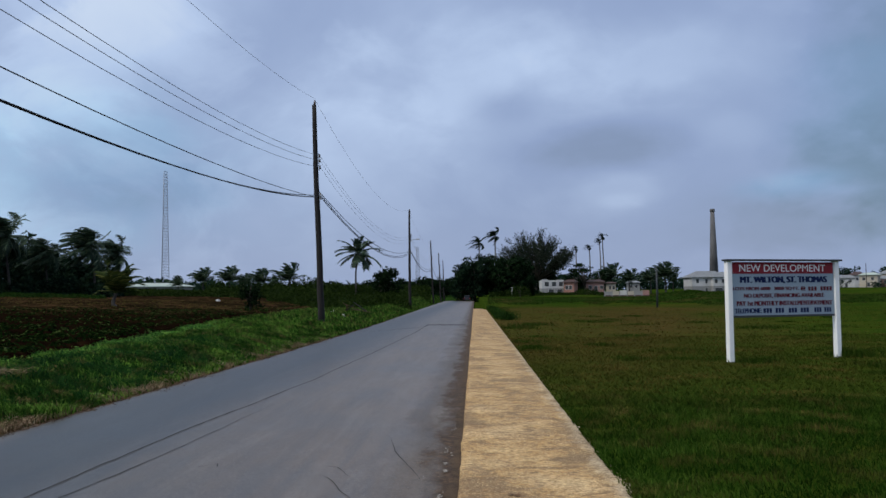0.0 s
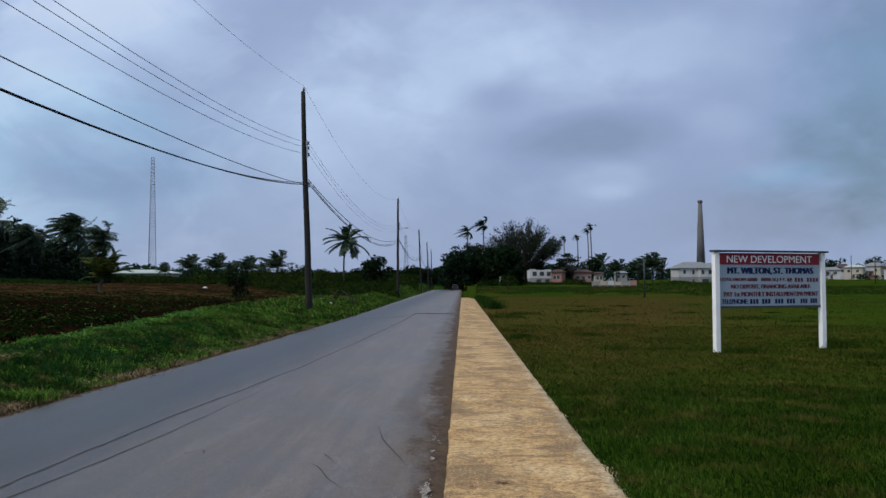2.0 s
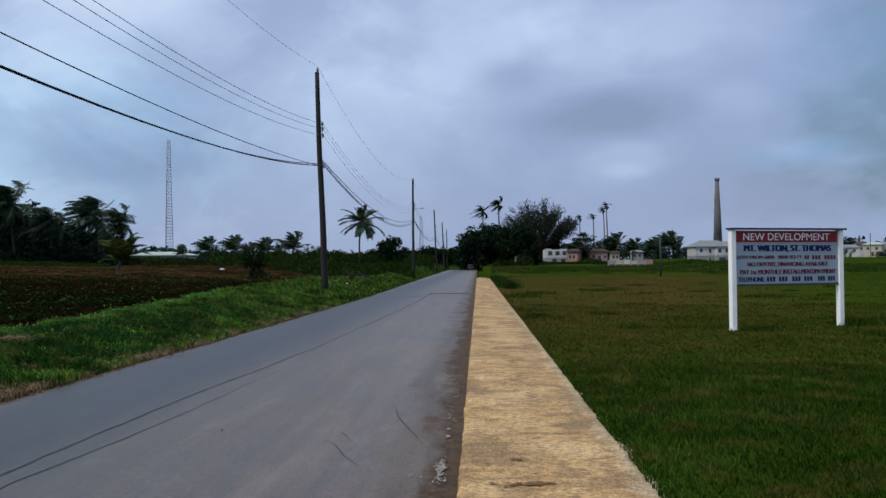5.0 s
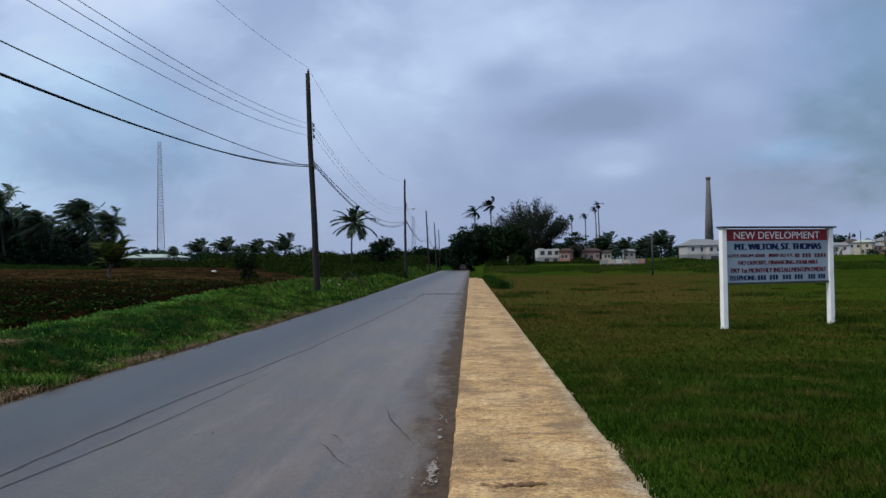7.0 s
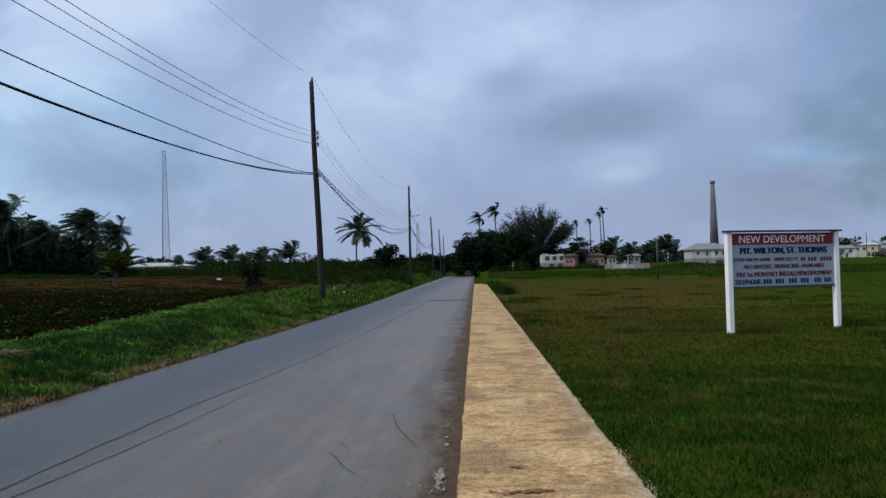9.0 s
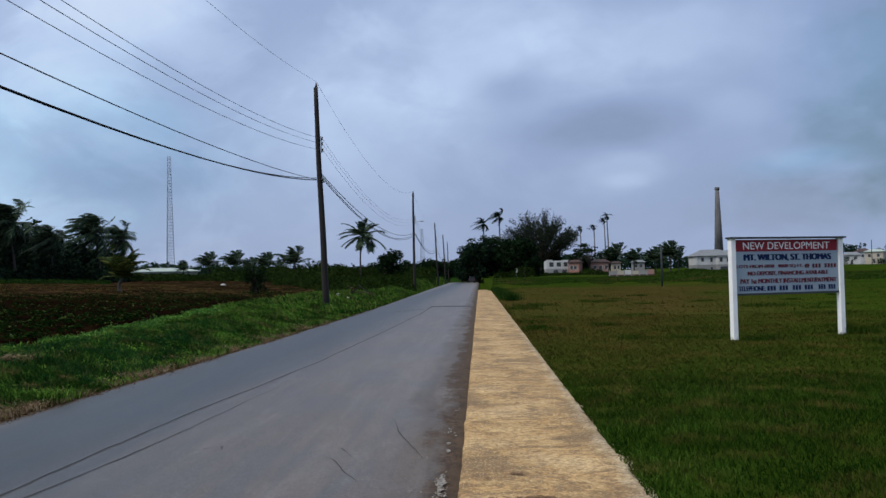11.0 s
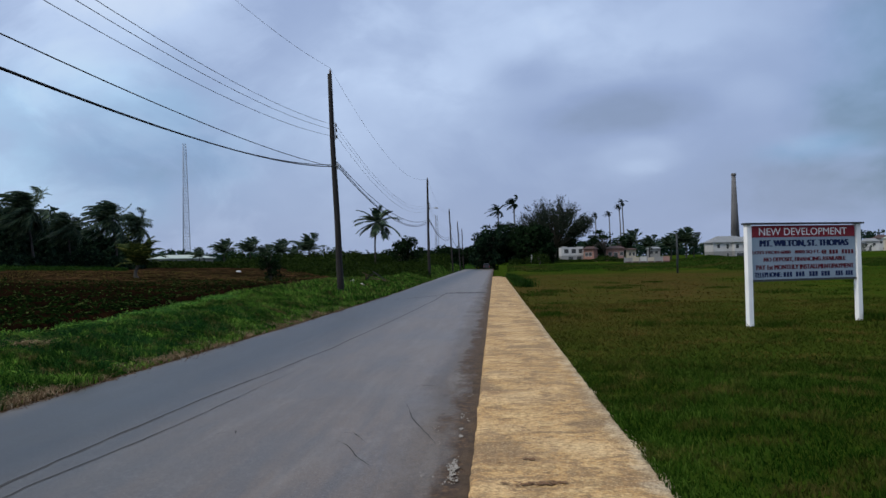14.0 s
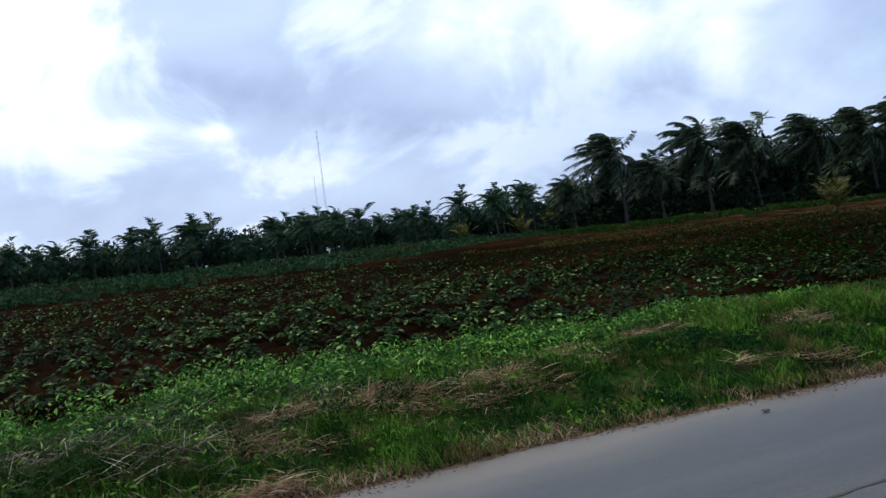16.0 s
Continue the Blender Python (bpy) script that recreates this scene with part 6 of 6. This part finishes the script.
def build_grass():
    rng = np.random.default_rng(123)
    lay = [(-9.45, 2.46, 0.7, 20), (-8.35, 1.67, 0.6, 60), (-8.92, 3.08, 0.8, -30), (-8.56, 3.61, 0.6, 10), (-8.52, 4.3, 0.6, 15), (-8.92, 5.64, 0.9, 30), (-10.43, 9.3, 0.9, 5), (-8.67, 9.2, 0.6, 40),
           (-7.0, 1.24, 0.5, 0), (-9.6, 7.4, 0.6, 35), (-7.8, 11.4, 0.6, -10), (-7.2, 7.0, 0.4, 30), (-8.3, 14.8, 0.35, 20)]
    dead = [(-10.3, 0.0, 1.5, 10), (-9.4, 0.6, 1.2, -40), (-11.0, 1.2, 1.1, 30), (-9.0, -0.8, 1.2, 80), (-10.0, -1.8, 1.4, 20), (-8.3, 0.6, 0.8, 0), (-10.6, 2.6, 0.7, 60)]

    def clear(x, y):
        """Grass is thin where straw and dead stalks lie."""
        ok = rng.random(len(x))
        for sx, sy, r, way in lay + dead:
            ok = ok - 0.85 * np.exp(-((x - sx) ** 2 + (y - sy) ** 2) / (0.42 * r) ** 2)
        lush = 0.6 * patches(x, y, 0.55, 21) + 0.4 * patches(x, y, 1.6, 22) + rng.normal(0, 0.06, len(x))
        return (ok > 0) & (lush > np.interp(y, [0, 8, 14], [0.47, 0.42, 0.15]))

    grass("lawn_grass", rng, 90000, lawn_area(4.0, 13.0), 0.085, 0.010, M_TURF, "rough green and browning lawn grass", lean=0.6, short=0.9)
    grass("lawn_grass", rng, 16000, lawn_area(-6.0, 4.2), 0.058, 0.014, M_TURF, "rough green and browning lawn grass", lean=0.75, short=0.7)
    grass("lawn_grass", rng, 90000, lawn_area(12.0, 30.0), 0.085, 0.020, M_LAWN, "rough green and browning lawn grass", lean=1.0, short=0.55)
    grass("lawn_grass", rng, 42000, lawn_area(28.0, 118.0), 0.06, 0.07, M_LAWN, "rough green and browning lawn grass", lean=1.0, short=0.55)
    tall = [(2.0, 38, 1.0), (2.6, 41, 1.2), (1.7, 52, 0.8), (1.9, 60, 1.0), (2.2, 70, 1.3), (1.9, 80, 1.2), (2.6, 88, 1.6), (1.6, 24.0, 0.4), (6.3, 19.2, 0.5), (8.6, 17.8, 0.6), (9.0, 20.5, 0.5), (12, 36, 1.4), (6.5, 45, 1.5)]
    spots = [(1.6 + (0.52 * y + 1.5) * rng.random(), y, rng.uniform(0.5, 1.5)) for y in 9 + 50 * rng.random(46) ** 1.4]
    grass("grass_tufts", rng, 15000, clump_area(spots, 0.34), 0.11, 0.016, M_TUFT, "darker green tufts scattered in the lawn", lean=0.8)
    grass("grass_tufts", rng, 5000, clump_area(tall, 0.5), 0.14, 0.03, M_TUFT, "taller rank tufts in the lawn", lean=0.35)
    rank = [(1.5 + 0.5 * rng.random(), y, rng.uniform(0.5, 1.2)) for y in (50, 53, 56, 60, 63, 67, 72, 78, 84)]
    grass("rank_grass", rng, 1500, clump_area(rank, 0.32), 0.42, 0.040, M_RANK, "tall rank grass leaning over the pavement's far end", lean=0.55)
    grass("pavement_fringe", rng, 13000, fringe_area(3.0, 40.0), 0.045, 0.012, M_TURF, "grass creeping over the pavement's edge", lean=0.9)
    grass("verge_grass", rng, 170000, verge_area(-5.0, 14.0), 0.095, 0.013, M_VERGE, "lush green verge grass beside the road", mound=True, lean=0.6, keep=clear)
    grass("verge_grass", rng, 65000, verge_area(13.0, 40.0), 0.075, 0.023, M_VERGE, "lush green verge grass beside the road", mound=True, lean=0.6)
    grass("verge_grass", rng, 50000, verge_area(38.0, 130.0, 8.5), 0.22, 0.055, M_VERGE, "lush green verge grass beside the road")
    grass("verge_grass", rng, 16000, verge_area(125.0, 225.0, 9.0), 0.3, 0.12, M_VERGE, "lush green verge grass beside the road")
    spots = np.stack([-6.2 - 6.8 * rng.random(420), -5 + 48 * rng.random(420) ** 1.4, rng.uniform(0.5, 1.5, 420)], -1)
    spots[:, 0] += road_left(spots[:, 1]) + 6.0
    grass("verge_tufts", rng, 40000, clump_area(spots, 0.15), 0.16, 0.012, M_VERGE, "thick tufts standing out of the verge grass", lean=0.55, keep=clear)
    mounds = np.stack([np.zeros(230), -4 + 30 * rng.random(230) ** 1.3, rng.uniform(0.6, 1.5, 230)], -1)
    far_side = field_front(mounds[:, 1]) + 0.5
    mounds[:, 0] = far_side + (road_left(mounds[:, 1]) - 0.35 - far_side) * rng.random(230)
    grass("verge_tussocks", rng, 46000, clump_area(mounds, 0.13), 0.15, 0.010, M_TUSSOCK, "dark green tussocks standing in the verge", lean=0.9)

    def bare(rng, n):
        y = 22 + 68 * rng.random(n)
        a = crop_edge(y)
        return a - 0.5 - rng.random(n) * np.maximum(1.0, a + 46), y

    grass("strip_weeds", rng, 16000, bare, 0.16, 0.05, M_LAWN, "sparse dry weeds on the bare red strip", keep=lambda x, y: patchy(x, y, 0.3, 8.0) > 0.45, lean=0.8)
    grass("dry_edge_grass", rng, 26000, edge_area(-5.0, 34.0), 0.10, 0.009, M_STRAW, "dry straw along the road's edge", keep=lambda x, y: patchy(x, y, 1.7, 1.0) > 0.43, lean=1.3)
    grass("verge_thatch", rng, 30000, verge_area(-4.0, 13.0, 6.0), 0.035, 0.012, M_THATCH, "brown dead grass between the verge tussocks", lean=2.4)
    tufts = [(sx + 0.5 * r * rng.normal(), sy + 0.5 * r * rng.normal(), 0.5 * r * rng.uniform(0.5, 1.2), way + 50 * rng.normal()) for sx, sy, r, way in lay for _ in range(5)]
    grass("straw_thatch", rng, 13000, clump_area(tufts, 0.42), 0.05, 0.012, M_THATCH, "brown thatch of dead grass in the verge", lean=2.2)
    stalks("straw_clumps", rng, tufts, 150, 0.24, 0.006, M_STRAW, "flattened clumps of dry straw in the verge", 0.2)
    stalks("dead_stalks", rng, dead, 420, 0.28, 0.009, M_GREYSTRAW, "grey mat of dead stalks in the verge", 0.35)
    stand = [(-9.45, 2.46, 0.25, 0), (-9.4, 2.5, 0.2, 0), (-8.52, 4.3, 0.2, 0), (-8.55, 4.35, 0.2, 0), (-8.9, 3.1, 0.3, 0), (-8.35, 1.7, 0.25, 0), (-10.4, 9.3, 0.3, 0), (-9.55, 2.1, 0.14, 0), (-9.3, 2.9, 0.10, 0), (-8.6, 3.9, 0.12, 0), (-9.9, 8.6, 0.12, 0), (-10.1, 9.5, 0.10, 0), (-8.9, 1.4, 0.2, 0), (-9.0, 10.8, 0.2, 0), (-7.4, 5.2, 0.2, 0)]
    stalks("standing_stalks", rng, stand, 60, 0.34, 0.007, M_STRAW, "pale dry stalks standing in the verge", 1.0)


def build_edge_litter():
    """Dead leaves, chaff and crumbs of earth along the road's field side."""
    rng = np.random.default_rng(48)
    n = 11000
    y = -3 + 50 * rng.random(n) ** 1.5
    x = road_left(y) - 0.10 + np.abs(rng.normal(0, 0.14, n)) * (0.35 + 1.2 * patchy(x=y * 0, y=y, s=1.6, seed=9.0))
    z = np.array([road_z(a, b) for a, b in zip(x, y)]) + 0.008 + 0.012 * rng.random(n)
    Nn = rng.normal(0, 0.35, (n, 3)) + np.array((0, 0, 1.0))
    Nn /= np.linalg.norm(Nn, axis=1, keepdims=True)
    v, f = cards(rng, np.stack([x, y, z], -1), Nn, 0.020, 0.6)
    tagged(new("edge_litter", np_mesh("edge_litter", v, f, M_THATCH)), "brown dead leaves and chaff along the road's edge", "litter", kind="stuff")


def build_weeds():
    """Broad-leaved weeds where the verge meets the field."""
    rng = np.random.default_rng(45)
    n = 7600
    y = -7 + 50 * rng.random(n) ** 1.8
    wide = np.interp(y, [-6, 3, 8, 14, 40], [1.25, 1.15, 0.6, 0.38, 0.35])
    x = field_front(y) - 0.2 + np.abs(rng.normal(0, 1.0, n)) * wide + rng.normal(0, 0.2, n)
    lush = patchy(x, y, 1.0, 5.0)
    ok = lush + rng.normal(0, 0.07, n) > np.interp(y, [0, 6, 10, 30], [0.40, 0.47, 0.60, 0.62])
    x, y, lush = x[ok], y[ok], lush[ok]
    P, Nn = [], []
    for a, b, c in zip(x, y, lush):
        m = rng.integers(8, 16)
        h = rng.uniform(0.16, 0.50) * (0.35 + 1.1 * c) * np.interp(b, [0, 6, 10, 16], [1.15, 0.7, 0.45, 0.32])
        g = land1(a, b)
        u = rng.random(m)
        P.append(np.stack([a + rng.normal(0, 0.10, m), b + rng.normal(0, 0.10, m), g + 0.03 + h * u], -1))
        Nn.append(rng.normal(0, 0.6, (m, 3)) + np.array((0.25, -0.15, 0.9)))
    P, Nn = np.concatenate(P), np.concatenate(Nn)
    Nn /= np.linalg.norm(Nn, axis=1, keepdims=True)
    v, f = cards(rng, P, Nn, 0.040, 0.6)
    tagged(new("verge_weeds", np_mesh("verge_weeds", v, f, M_WEED)), "bright broad-leaved weeds along the field's edge", "weeds", kind="stuff")


def build_herbs():
    """Small broad leaves growing low among the verge grass."""
    rng = np.random.default_rng(47)
    n = 30000
    y = -5 + 33 * rng.random(n) ** 1.3
    x = road_left(y) - 0.15 - 7.0 * rng.random(n)
    ok = patchy(x, y, 1.1, 6.0) + rng.normal(0, 0.08, n) > 0.53
    x, y = x[ok], y[ok]
    n = len(x)
    P = np.stack([x, y, land(x, y) + 0.03 + 0.11 * rng.random(n)], -1)
    Nn = rng.normal(0, 0.55, (n, 3)) + np.array((-0.1, -0.1, 1.0))
    Nn /= np.linalg.norm(Nn, axis=1, keepdims=True)
    v, f = cards(rng, P, Nn, 0.035, 1.0)
    tagged(new("verge_herbs", np_mesh("verge_herbs", v, f, M_VERGE)), "low leafy herbs among the verge grass", "weeds", kind="stuff")


def build_clumps():
    """Rounded dark clumps of leafy growth in the verge."""
    rng = np.random.default_rng(49)
    lumps = []
    for k in range(120):
        y = -4.5 + 24 * rng.random() ** 1.3
        x = float(road_left(y)) - 0.5 - (float(road_left(y)) - 0.7 - float(field_front(y))) * rng.random()
        r = rng.uniform(0.12, 0.34)
        for _ in range(3):
            q = r * rng.uniform(0.5, 1.0)
            a, b = x + rng.normal(0, r * 0.7), y + rng.normal(0, r * 0.7)
            lumps.append((a, b, land1(a, b) + q * 0.15, q, q, q * rng.uniform(0.45, 0.8)))
    P, Nn = crown_points(rng, lumps, 900)
    ok = P[:, 2] > land(P[:, 0], P[:, 1])
    v, f = cards(rng, P[ok], Nn[ok], 0.034, 0.6)
    tagged(new("verge_clumps", np_mesh("verge_clumps", v, f, M_HERB)), "dark leafy clumps standing in the verge grass", "weeds", kind="stuff")


def build_crop():
    """Low leafy crop in rows along the ridges."""
    rng = np.random.default_rng(46)
    P, Nn, S = [], [], []
    for k in range(38):
        rx = -11.0 - k
        y = np.arange(-30, 99, 0.62)
        y = y + rng.normal(0, 0.12, len(y))
        near = np.hypot(rx, y)
        keep = (patchy(np.full(len(y), rx), y, 0.35, 4.0) + rng.normal(0, 0.2, len(y)) > np.where(np.abs(y) < 25, -1.0, 0.15)) & (rx > crop_edge(y) + rng.normal(0, 0.5, len(y))) & (rx < field_front(y) - 0.4)
        thin = (rx < np.interp(y, [-60, -2, 12, 20, 28], [-55, -38, -27, -31, -40])) & (y < 28)
        keep &= ~thin | (rng.random(len(y)) < 0.7)
        for b in y[keep]:
            m = 46 if abs(b) < 30 and rx > -24 else 16
            s = rng.uniform(0.6, 1.2)
            a = rx + rng.normal(0, 0.08)
            g = land1(a, b) + 0.14
            r = 0.20 * s
            q, far_out = rng.uniform(0, 2 * np.pi, m), np.sqrt(rng.random(m))
            cx, cy = np.cos(q) * far_out, np.sin(q) * far_out
            P.append(np.stack([a + 1.5 * r * cx, b + 1.5 * r * cy, g + 0.03 + 0.24 * s * (1 - 0.7 * far_out ** 2) * rng.uniform(0.6, 1.0, m)], -1))
            Nn.append(rng.normal(0, 0.25, (m, 3)) + np.stack([0.55 * cx, 0.55 * cy, np.ones(m)], -1))
    P, Nn = np.concatenate(P), np.concatenate(Nn)
    Nn /= np.linalg.norm(Nn, axis=1, keepdims=True)
    # same crop past about y 14, its dimness put into a darker colour
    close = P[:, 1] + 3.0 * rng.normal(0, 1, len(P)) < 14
    for pick, size, mat, label in ((close, 0.058, M_CROP, "leafy crop plants in rows on the soil"), (~close, 0.060, M_CROPDIM, "crop plants in rows on the soil, dimmed in their leaf colour")):
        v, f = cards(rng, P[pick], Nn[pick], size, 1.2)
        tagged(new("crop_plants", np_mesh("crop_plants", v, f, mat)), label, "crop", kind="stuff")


build_grass()
build_edge_litter()
build_weeds()
build_herbs()
build_clumps()
build_crop()
